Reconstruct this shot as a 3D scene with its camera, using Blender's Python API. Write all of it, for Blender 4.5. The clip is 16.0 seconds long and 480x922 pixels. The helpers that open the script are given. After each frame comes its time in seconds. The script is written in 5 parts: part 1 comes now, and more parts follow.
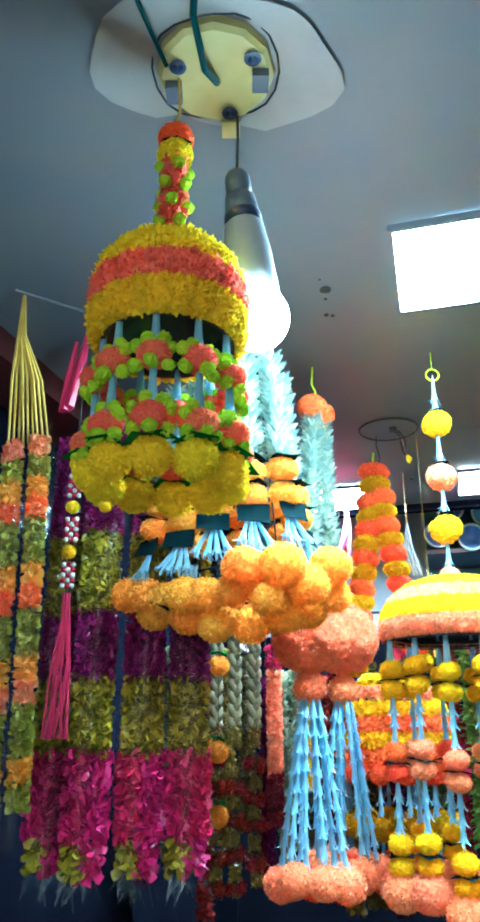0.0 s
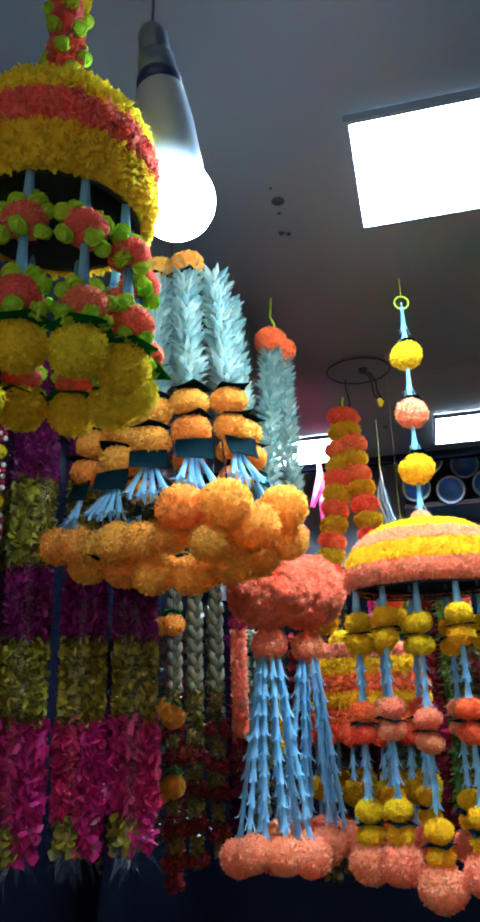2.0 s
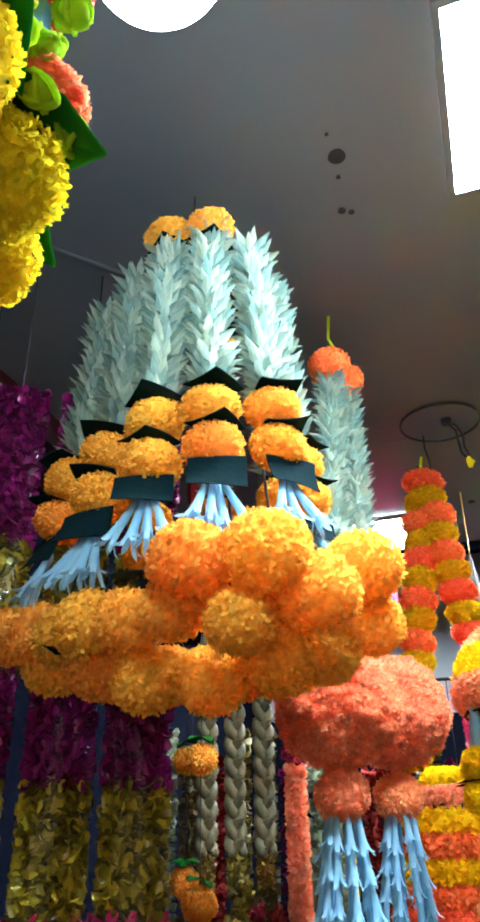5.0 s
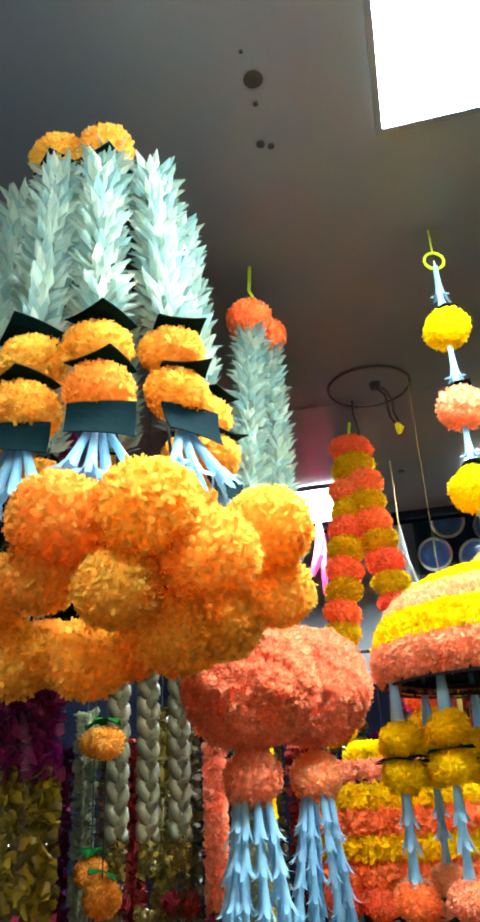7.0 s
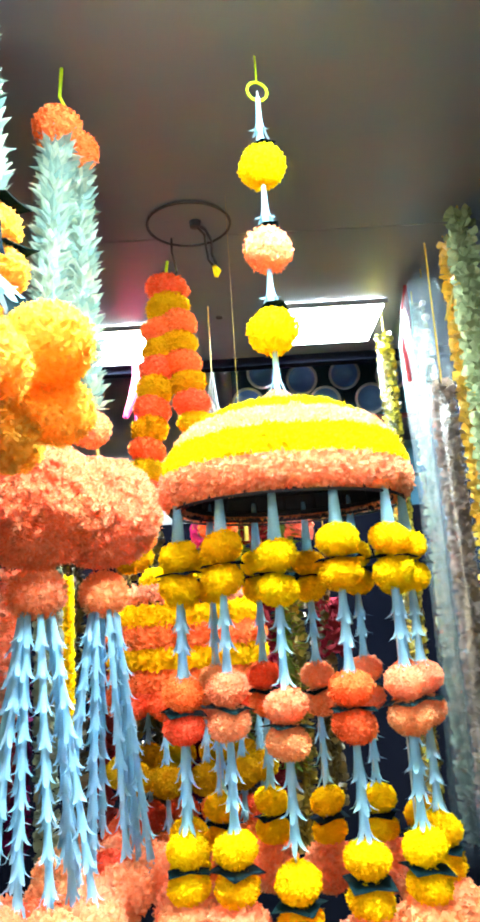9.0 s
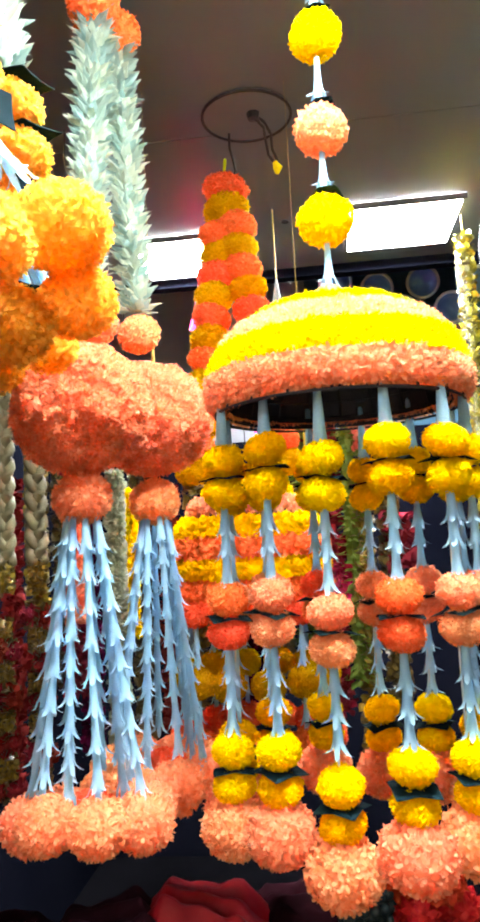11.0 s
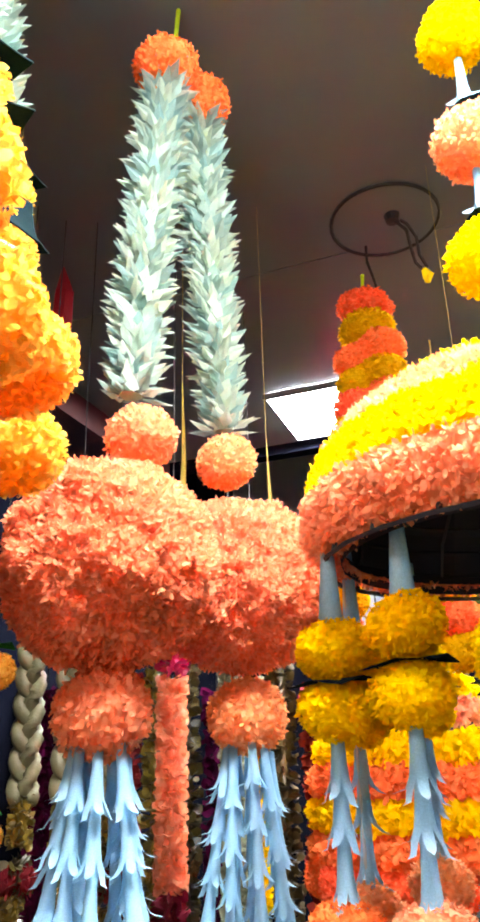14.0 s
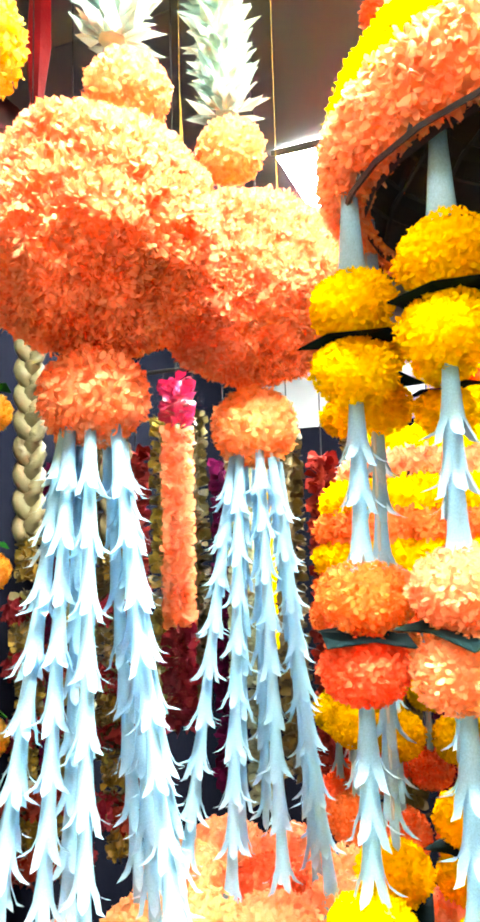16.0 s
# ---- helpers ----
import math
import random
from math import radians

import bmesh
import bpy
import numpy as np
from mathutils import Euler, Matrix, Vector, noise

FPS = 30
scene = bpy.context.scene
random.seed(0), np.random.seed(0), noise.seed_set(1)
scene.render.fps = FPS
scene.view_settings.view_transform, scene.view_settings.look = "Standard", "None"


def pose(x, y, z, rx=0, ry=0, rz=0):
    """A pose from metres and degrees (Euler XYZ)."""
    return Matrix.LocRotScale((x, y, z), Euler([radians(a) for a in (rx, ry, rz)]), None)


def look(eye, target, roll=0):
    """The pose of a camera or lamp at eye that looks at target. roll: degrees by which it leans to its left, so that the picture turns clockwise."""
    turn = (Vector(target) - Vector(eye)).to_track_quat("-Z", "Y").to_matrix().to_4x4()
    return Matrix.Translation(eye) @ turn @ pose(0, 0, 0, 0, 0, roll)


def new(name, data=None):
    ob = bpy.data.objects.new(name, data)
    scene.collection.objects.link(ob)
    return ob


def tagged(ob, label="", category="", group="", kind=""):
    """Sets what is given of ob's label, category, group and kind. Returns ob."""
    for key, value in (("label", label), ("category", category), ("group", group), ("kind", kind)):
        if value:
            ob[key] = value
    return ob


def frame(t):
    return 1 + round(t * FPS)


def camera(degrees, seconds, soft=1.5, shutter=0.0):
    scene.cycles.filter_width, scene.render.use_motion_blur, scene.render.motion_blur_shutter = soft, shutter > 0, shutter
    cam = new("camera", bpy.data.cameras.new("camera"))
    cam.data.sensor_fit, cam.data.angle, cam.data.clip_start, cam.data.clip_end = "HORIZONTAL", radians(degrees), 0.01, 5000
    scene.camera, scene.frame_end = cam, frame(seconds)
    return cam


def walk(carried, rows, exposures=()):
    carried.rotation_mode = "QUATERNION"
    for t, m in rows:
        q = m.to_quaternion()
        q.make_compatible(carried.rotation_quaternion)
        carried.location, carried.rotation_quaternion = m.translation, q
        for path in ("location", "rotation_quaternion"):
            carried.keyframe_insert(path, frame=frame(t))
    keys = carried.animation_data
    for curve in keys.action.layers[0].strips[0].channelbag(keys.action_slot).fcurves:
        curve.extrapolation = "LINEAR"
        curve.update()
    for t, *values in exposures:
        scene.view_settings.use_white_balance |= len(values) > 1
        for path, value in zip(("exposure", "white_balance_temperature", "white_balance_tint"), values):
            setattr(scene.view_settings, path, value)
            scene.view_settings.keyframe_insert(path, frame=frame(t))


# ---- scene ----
cam = camera(36.5, 16.0, soft=3.4)
METRES, EYE, TILT, LEAN, TURN = 1.25, 1.6, 20.0, 0.0, 0.0
ROWS = [
    (0.0, 0.0, 0.0, 0.0, -0.0, 0.0, 0.0),
    (0.5, 0.0149, 0.0115, -0.0075, -0.03, -0.59, 0.46),
    (1.0, 0.0353, 0.0346, -0.0202, 0.16, -2.51, 0.41),
    (1.5, 0.045, 0.06, -0.0282, 0.2, -3.25, 0.8),
    (2.0, 0.0501, 0.1104, -0.0455, -1.23, -2.48, 1.2),
    (2.5, 0.0612, 0.1667, -0.0614, -1.21, 0.12, 1.86),
    (3.0, 0.0549, 0.2218, -0.0833, -0.85, 2.94, 0.75),
    (3.5, 0.0559, 0.2752, -0.1029, -0.13, 3.09, 0.82),
    (4.0, 0.0565, 0.3292, -0.1123, 2.04, 5.14, 0.58),
    (6.5, 0.0649, 0.4769, -0.1154, 3.08, 6.78, 2.64),
    (7.0, 0.0843, 0.4804, -0.1267, -1.7, 4.41, 2.12),
    (7.5, 0.1027, 0.4824, -0.1343, -7.85, 2.18, 0.81),
    (8.0, 0.1087, 0.4776, -0.1356, -13.91, -0.03, -1.49),
    (10.5, 0.1236, 0.4652, -0.1554, -14.6, -14.85, -1.46),
    (11.0, 0.1478, 0.489, -0.1649, -8.66, -13.56, -0.01),
    (11.5, 0.1809, 0.5229, -0.1812, -4.84, -13.78, 1.66),
    (12.0, 0.1826, 0.5741, -0.1998, -1.27, -12.34, 2.97),
    (12.5, 0.1876, 0.6256, -0.208, -0.92, -8.4, 3.73),
    (13.0, 0.1955, 0.6781, -0.2215, -0.53, -5.38, 4.83),
    (13.5, 0.2053, 0.7216, -0.2364, 2.96, -3.03, 5.06),
    (14.0, 0.2133, 0.7325, -0.2264, 5.04, 1.47, 3.38),
    (14.5, 0.2142, 0.7375, -0.2341, 5.53, -0.94, 3.42),
    (15.0, 0.2133, 0.7401, -0.2492, 5.23, -6.34, 3.24),
    (15.5, 0.2113, 0.7578, -0.2729, 5.34, -10.33, 3.25),
    (16.0, 0.2061, 0.7726, -0.2982, 5.6, -12.93, 3.64),
]
# seconds, stops, kelvin, tint
EXPOSURES = [(0.0, 0.8, 4900, -12), (0.5, 0.45, 4900, -10), (1.0, -0.1, 4900, -4), (1.5, -0.28, 4900, 0), (2.0, -0.55, 5100, 4), (3.0, -0.55, 5700, 9), (3.5, -0.55, 5900, 10), (4.2, -0.3, 6000, 9), (6.5, 0.3, 6000, -2), (7.0, 0.08, 6300, 1), (7.5, 0.25, 6200, 0), (8.0, 1.15, 5800, -8), (10.5, 0.62, 7000, 15), (11.0, 0.75, 7000, 15), (12.0, 0.97, 6900, 8), (13.0, 0.95, 6800, 7), (13.5, 0.75, 6900, 13), (14.0, 0.67, 6900, 17), (14.5, 0.82, 6900, 14), (15.0, 1.1, 6900, 9), (15.5, 1.35, 7500, 8), (16.0, 1.85, 7900, 5)]
walk(cam, [(t, pose(0, 0, EYE, TILT, LEAN, TURN) @ pose(METRES * x, METRES * y, METRES * z, 90 + pitch, roll, yaw)) for t, x, y, z, yaw, pitch, roll in ROWS], EXPOSURES)
SKY, SUN, PANEL_POWER, BULB_POWER = 0.035, 0.15, 145.0, 130.0

# ---- world, exposure ----
world = bpy.data.worlds.new("world")
scene.world = world
world.use_nodes = True
wn = world.node_tree
sky = wn.nodes.new("ShaderNodeTexSky")
sky.sky_type, sky.sun_disc = "NISHITA", False
sky.sun_elevation, sky.sun_rotation = radians(12), radians(197)
wn.links.new(sky.outputs[0], wn.nodes["Background"].inputs[0])
wn.nodes["Background"].inputs[1].default_value = SKY
sun = new("sun", bpy.data.lights.new("sun", "SUN"))
sun.data.energy, sun.data.angle, sun.data.color = SUN, radians(35), (1.0, 0.95, 0.88)
sun.matrix_world = look((0, 0, 0), (0.30, 0.95, -0.22))

# daylight from the open shop front, behind the camera
front = new("shop_front_daylight", bpy.data.lights.new("shop_front_daylight", "AREA"))
front.data.shape, front.data.size, front.data.size_y = "RECTANGLE", 1.4, 1.5
front.data.energy, front.data.color = 3.0, (1.0, 0.96, 0.90)
front.matrix_world = look((-0.09, -0.36, 1.40), (0.10, 0.60, 1.55))

# ---- materials ----
MATS = {}


def nodes_of(name):
    m = bpy.data.materials.new(name)
    m.use_nodes = True
    nt = m.node_tree
    return m, nt, nt.nodes["Principled BSDF"], nt.nodes["Material Output"]


def ramp_mix(nt, fac, a, b):
    n = nt.nodes.new("ShaderNodeMix")
    n.data_type = "RGBA"
    n.inputs[6].default_value, n.inputs[7].default_value = (*a, 1), (*b, 1)
    if fac is not None:
        nt.links.new(fac, n.inputs[0])
    return n


def surface(name, a, b, rough=0.6, scale=8.0, bump=0.15, fine=120.0, metal=0.0, sheen=0.0, rand=0.15, spec=0.5):
    """Two-tone painted, cloth or plaster surface with stains, grain and relief."""
    m, nt, p, out = nodes_of(name)
    co = nt.nodes.new("ShaderNodeTexCoord")
    big = nt.nodes.new("ShaderNodeTexNoise")
    big.inputs["Scale"].default_value, big.inputs["Detail"].default_value = scale, 6
    small = nt.nodes.new("ShaderNodeTexNoise")
    small.inputs["Scale"].default_value, small.inputs["Detail"].default_value = fine, 4
    for n in (big, small):
        nt.links.new(co.outputs["Object"], n.inputs["Vector"])
    stretch = nt.nodes.new("ShaderNodeMapRange")
    stretch.inputs[1].default_value, stretch.inputs[2].default_value = 0.3, 0.7
    nt.links.new(big.outputs[0], stretch.inputs[0])
    mix = ramp_mix(nt, stretch.outputs[0], a, b)
    hsv = nt.nodes.new("ShaderNodeHueSaturation")
    info = nt.nodes.new("ShaderNodeObjectInfo")
    rng = nt.nodes.new("ShaderNodeMapRange")
    rng.inputs[3].default_value, rng.inputs[4].default_value = 1 - rand, 1 + rand
    nt.links.new(info.outputs["Random"], rng.inputs[0])
    nt.links.new(rng.outputs[0], hsv.inputs["Value"])
    nt.links.new(mix.outputs[2], hsv.inputs["Color"])
    nt.links.new(hsv.outputs[0], p.inputs["Base Color"])
    bp = nt.nodes.new("ShaderNodeBump")
    bp.inputs["Strength"].default_value, bp.inputs["Distance"].default_value = bump, 0.002
    nt.links.new(small.outputs[0], bp.inputs["Height"])
    nt.links.new(bp.outputs[0], p.inputs["Normal"])
    p.inputs["Roughness"].default_value, p.inputs["Metallic"].default_value = rough, metal
    p.inputs["Sheen Weight"].default_value = sheen
    p.inputs["Specular IOR Level"].default_value = spec
    MATS[name] = m
    return m


def petal(name, a, b, rough=0.95, through_light=0.50, rand=0.12, hue=0.012, gloss=0.06):
    """Thin dyed cloth or foam petals: tone differs from petal to petal and from flower to flower."""
    m, nt, p, out = nodes_of(name)
    geo = nt.nodes.new("ShaderNodeNewGeometry")
    mix = ramp_mix(nt, geo.outputs["Random Per Island"], a, b)
    co = nt.nodes.new("ShaderNodeTexCoord")
    noi = nt.nodes.new("ShaderNodeTexNoise")
    noi.inputs["Scale"].default_value = 60
    nt.links.new(co.outputs["Object"], noi.inputs["Vector"])
    info = nt.nodes.new("ShaderNodeObjectInfo")
    hsv = nt.nodes.new("ShaderNodeHueSaturation")
    r1 = nt.nodes.new("ShaderNodeMapRange")
    r1.inputs[3].default_value, r1.inputs[4].default_value = 0.5 - hue, 0.5 + hue
    nt.links.new(info.outputs["Random"], r1.inputs[0])
    nt.links.new(r1.outputs[0], hsv.inputs["Hue"])
    r2 = nt.nodes.new("ShaderNodeMapRange")
    r2.inputs[1].default_value, r2.inputs[2].default_value = 0.3, 0.7
    r2.inputs[3].default_value, r2.inputs[4].default_value = 1 - rand, 1 + rand
    nt.links.new(noi.outputs[0], r2.inputs[0])
    nt.links.new(r2.outputs[0], hsv.inputs["Value"])
    nt.links.new(mix.outputs[2], hsv.inputs["Color"])
    nt.links.new(hsv.outputs[0], p.inputs["Base Color"])
    p.inputs["Roughness"].default_value = rough
    p.inputs["Specular IOR Level"].default_value = gloss
    tr = nt.nodes.new("ShaderNodeBsdfTranslucent")
    nt.links.new(hsv.outputs[0], tr.inputs[0])
    ms = nt.nodes.new("ShaderNodeMixShader")
    ms.inputs[0].default_value = through_light
    nt.links.new(p.outputs[0], ms.inputs[1])
    nt.links.new(tr.outputs[0], ms.inputs[2])
    nt.links.new(ms.outputs[0], out.inputs[0])
    MATS[name] = m
    return m


def film_material(name, clear=0.990, tint=(0.95, 0.97, 1.0), rough=0.12, milk=0.0):
    """Clear crinkled plastic wrap, with some milky haze."""
    m, nt, p, out = nodes_of(name)
    nt.nodes.remove(p)
    tr, gl, ms = (nt.nodes.new(k) for k in ("ShaderNodeBsdfTransparent", "ShaderNodeBsdfGlossy", "ShaderNodeMixShader"))
    tr.inputs[0].default_value = (*tint, 1)
    gl.inputs["Roughness"].default_value = rough
    co, noi, bp = (nt.nodes.new(k) for k in ("ShaderNodeTexCoord", "ShaderNodeTexNoise", "ShaderNodeBump"))
    mp = nt.nodes.new("ShaderNodeMapping")
    mp.inputs["Scale"].default_value = (1, 1, 0.3)
    nt.links.new(co.outputs["Object"], mp.inputs[0])
    nt.links.new(mp.outputs[0], noi.inputs["Vector"])
    noi.inputs["Scale"].default_value, noi.inputs["Detail"].default_value = 70, 3
    bp.inputs["Strength"].default_value, bp.inputs["Distance"].default_value = 0.7, 0.004
    nt.links.new(noi.outputs[0], bp.inputs["Height"])
    nt.links.new(bp.outputs[0], gl.inputs["Normal"])
    ms.inputs[0].default_value = 1 - clear
    nt.links.new(tr.outputs[0], ms.inputs[1])
    haze, both = nt.nodes.new("ShaderNodeBsdfTranslucent"), nt.nodes.new("ShaderNodeMixShader")
    haze.inputs[0].default_value = (0.30, 0.38, 0.44, 1)
    both.inputs[0].default_value = milk
    nt.links.new(gl.outputs[0], both.inputs[1])
    nt.links.new(haze.outputs[0], both.inputs[2])
    nt.links.new(both.outputs[0], ms.inputs[2])
    nt.links.new(ms.outputs[0], out.inputs[0])
    MATS[name] = m
    return m


def glow(name, colour, strength):
    m, nt, p, out = nodes_of(name)
    p.inputs["Base Color"].default_value = (0.85, 0.85, 0.85, 1)
    p.inputs["Emission Color"].default_value = (*colour, 1)
    p.inputs["Emission Strength"].default_value = strength
    MATS[name] = m
    return m


ORANGE = petal("orange_petals", (1.0, 0.49, 0.06), (1.0, 0.65, 0.12))
CORAL = petal("coral_petals", (1.0, 0.18, 0.05), (1.0, 0.30, 0.11))
CLUMP = petal("pale_coral_petals", (1.0, 0.36, 0.135), (1.0, 0.53, 0.27))
PEACH = petal("peach_petals", (1.0, 0.37, 0.16), (1.0, 0.55, 0.30))
YELLOW = petal("yellow_petals", (1.0, 0.78, 0.005), (0.98, 0.68, 0.003))
LEMON = petal("lemon_petals", (1.0, 0.80, 0.015), (1.0, 0.88, 0.04))
MUSTARD = petal("mustard_petals", (0.72, 0.44, 0.004), (0.84, 0.54, 0.008))
PINKISH = petal("salmon_petals", (1.0, 0.26, 0.14), (1.0, 0.39, 0.24))
LIME = petal("lime_petals", (0.60, 0.84, 0.025), (0.78, 0.94, 0.07))
WHITE = petal("ivory_petals", (0.25, 0.40, 0.38), (0.54, 0.61, 0.49), through_light=0.4)
TUBER = petal("pale_blue_tuberose", (0.29, 0.56, 0.74), (0.40, 0.66, 0.82), rough=0.6, gloss=0.2, through_light=0.5, hue=0.006)
LEAF = petal("dark_green_leaf_cloth", (0.002, 0.010, 0.013), (0.004, 0.016, 0.019), through_light=0.05)
GREEN = petal("grass_green_leaf_cloth", (0.01, 0.14, 0.015), (0.02, 0.2, 0.02), through_light=0.1)
MAGENTA = petal("magenta_foil", (0.40, 0.006, 0.08), (0.92, 0.035, 0.23), rough=0.35, through_light=0.1, gloss=0.6)
PURPLE = petal("purple_foil", (0.13, 0.004, 0.075), (0.36, 0.012, 0.17), rough=0.35, through_light=0.1, gloss=0.6)
GOLD = petal("olive_gold_foil", (0.07, 0.055, 0.004), (0.66, 0.53, 0.03), rough=0.28, through_light=0.0, gloss=0.9)
MOSS = petal("moss_gold_petals", (0.20, 0.20, 0.02), (0.50, 0.46, 0.05), rough=0.4, through_light=0.1, gloss=0.6)
BRONZE = petal("bronze_leaf_foil", (0.05, 0.035, 0.008), (0.14, 0.10, 0.02), rough=0.35, through_light=0.0, gloss=0.7)
RED = petal("red_petals", (0.16, 0.006, 0.010), (0.40, 0.05, 0.05), through_light=0.15)
PLUM = petal("plum_petals", (0.05, 0.002, 0.025), (0.13, 0.006, 0.06), through_light=0.1)
OLDGOLD = petal("old_gold_beads", (0.05, 0.032, 0.004), (0.38, 0.25, 0.03), rough=0.3, through_light=0.0, gloss=0.8)
SAGE = petal("sage_leaves", (0.16, 0.26, 0.05), (0.30, 0.42, 0.10))
REDFLOWER = petal("scarlet_petals", (0.50, 0.012, 0.012), (0.70, 0.06, 0.035), through_light=0.2)
PALEPINK = petal("blush_petals", (0.24, 0.17, 0.14), (0.34, 0.25, 0.20))
MINT = petal("mint_petals", (0.22, 0.27, 0.14), (0.32, 0.38, 0.21))
CREAM = petal("cream_petals", (0.36, 0.38, 0.25), (0.46, 0.50, 0.33))
ROPE = surface("ivory_rope", (0.15, 0.13, 0.065), (0.24, 0.21, 0.11), rough=0.5, bump=0.5, fine=200)
PLASTER = surface("ceiling_board", (0.130, 0.152, 0.185), (0.180, 0.192, 0.212), rough=0.45, scale=2.2, bump=0.04, fine=40, rand=0)
# navy taken almost to black: the shade deep in the shop is in this colour
SHADEWALL = surface("shade_dark_navy", (0.004, 0.005, 0.010), (0.008, 0.009, 0.016), rough=0.95, scale=3, rand=0, spec=0.0)
TEALWALL = surface("teal_wall_paint", (0.045, 0.15, 0.25), (0.06, 0.19, 0.30), rough=0.7, scale=3, rand=0)
GREYWALL = surface("grey_wall_paint", (0.34, 0.37, 0.43), (0.42, 0.44, 0.48), rough=0.6, scale=3, rand=0)
MAROON = surface("maroon_wood_stain", (0.06, 0.012, 0.012), (0.11, 0.02, 0.018), rough=0.45, scale=14)
CONCRETE = surface("concrete", (0.06, 0.06, 0.06), (0.10, 0.10, 0.095), rough=0.95, scale=4, bump=0.4, rand=0, spec=0.05)
BOUNCEGROUND = surface("pale_bounce_ground", (0.36, 0.35, 0.33), (0.46, 0.45, 0.42), rough=0.9, scale=2, bump=0.3, rand=0, spec=0.1)
WIRE = surface("black_wire", (0.012, 0.014, 0.016), (0.03, 0.03, 0.035), rough=0.4)
DARKMESH = surface("black_basket", (0.01, 0.01, 0.014), (0.02, 0.02, 0.028), rough=0.6)
PLATE = surface("yellowed_white_plastic", (0.42, 0.37, 0.13), (0.54, 0.47, 0.19), rough=0.4, scale=20, bump=0.05)
GREYPLASTIC = surface("grey_plastic", (0.08, 0.12, 0.17), (0.12, 0.16, 0.21), rough=0.35, bump=0.02)
DARKBLUE = surface("navy_plastic", (0.02, 0.035, 0.09), (0.03, 0.05, 0.12), rough=0.35, bump=0.02)
BULBBODY = surface("white_lamp_body", (0.36, 0.43, 0.50), (0.44, 0.50, 0.56), rough=0.35, bump=0.02)
STRAW = surface("gold_straw", (0.45, 0.30, 0.04), (0.58, 0.42, 0.07), rough=0.5, scale=40)
BOWLBLUE = surface("blue_plastic", (0.20, 0.40, 0.82), (0.28, 0.48, 0.86), rough=0.3, bump=0.03)
BOWLRIM = surface("white_rim", (0.78, 0.82, 0.86), (0.84, 0.86, 0.88), rough=0.4)
REDCLOTH = surface("red_cloth", (0.20, 0.003, 0.008), (0.36, 0.010, 0.016), rough=0.5, scale=12, bump=0.4, fine=300, spec=0.25)
# almost no reflectance: the darkness around the goods is put into the counter's colour
SHADETOP = surface("shade_black_counter", (0.0015, 0.0015, 0.002), (0.003, 0.003, 0.004), rough=0.95, scale=6, rand=0, spec=0.0)
# plum and navy cloth with the counter's shade mixed into both colours
SHADEPLUM = surface("shade_plum_cloth", (0.010, 0.002, 0.004), (0.020, 0.003, 0.006), rough=0.9, scale=12, bump=0.4, fine=300, spec=0.06)
SHADENAVY = surface("shade_navy_cloth", (0.004, 0.007, 0.020), (0.008, 0.012, 0.032), rough=0.8, scale=12, bump=0.4, fine=300, spec=0.06)
TEALBAG = surface("teal_bag", (0.005, 0.040, 0.046), (0.010, 0.062, 0.068), rough=0.6, scale=10, spec=0.12)
SILVER = surface("silver_sequin", (0.014, 0.030, 0.036), (0.03, 0.055, 0.062), rough=0.4, metal=0.3, scale=60)
PINKRIB = surface("pink_ribbon", (0.45, 0.015, 0.07), (0.58, 0.03, 0.11), rough=0.35, scale=30)
RUBY = surface("ruby_beads", (0.5, 0.01, 0.05), (0.65, 0.03, 0.1), rough=0.2, scale=50)
PEARL = surface("pearl_beads", (0.72, 0.68, 0.6), (0.8, 0.77, 0.7), rough=0.2, scale=50)
THREAD = surface("pale_thread", (0.45, 0.52, 0.55), (0.55, 0.6, 0.6), rough=0.7)
STRAWP = petal("gold_bead_petals", (0.55, 0.36, 0.03), (0.7, 0.5, 0.06), rough=0.3, through_light=0.05, gloss=0.8)
FILM = film_material("clear_plastic_film")
FILM2 = film_material("milky_plastic_film", clear=0.80, tint=(0.92, 0.96, 1.0), rough=0.25, milk=0.35)
PANEL = glow("panel_diffuser", (0.86, 0.95, 1.0), PANEL_POWER)
GLOBE = glow("bulb_globe", (0.80, 0.93, 1.0), BULB_POWER)

# ---- mesh tools ----
PLACED = {}


class Shape:
    """Gathers vertices and faces."""

    def __init__(self):
        self.v, self.f = [], []

    def add(self, pts, faces):
        n = len(self.v)
        self.v += [tuple(p) for p in pts]
        self.f += [tuple(i + n for i in q) for q in faces]

    def mesh(self, name, mat, smooth=False):
        me = bpy.data.meshes.new(name)
        me.from_pydata(self.v, [], self.f)
        me.materials.append(mat)
        if smooth:
            me.polygons.foreach_set("use_smooth", [True] * len(me.polygons))
        me.update()
        return me


def rnd(a, b):
    return random.uniform(a, b)


def frame_of(d):
    d = Vector(d).normalized()
    a = d.cross(Vector((0.31, 0.17, 0.93)))
    if a.length < 0.05:
        a = d.cross(Vector((1, 0, 0)))
    a.normalize()
    return d, a, d.cross(a)


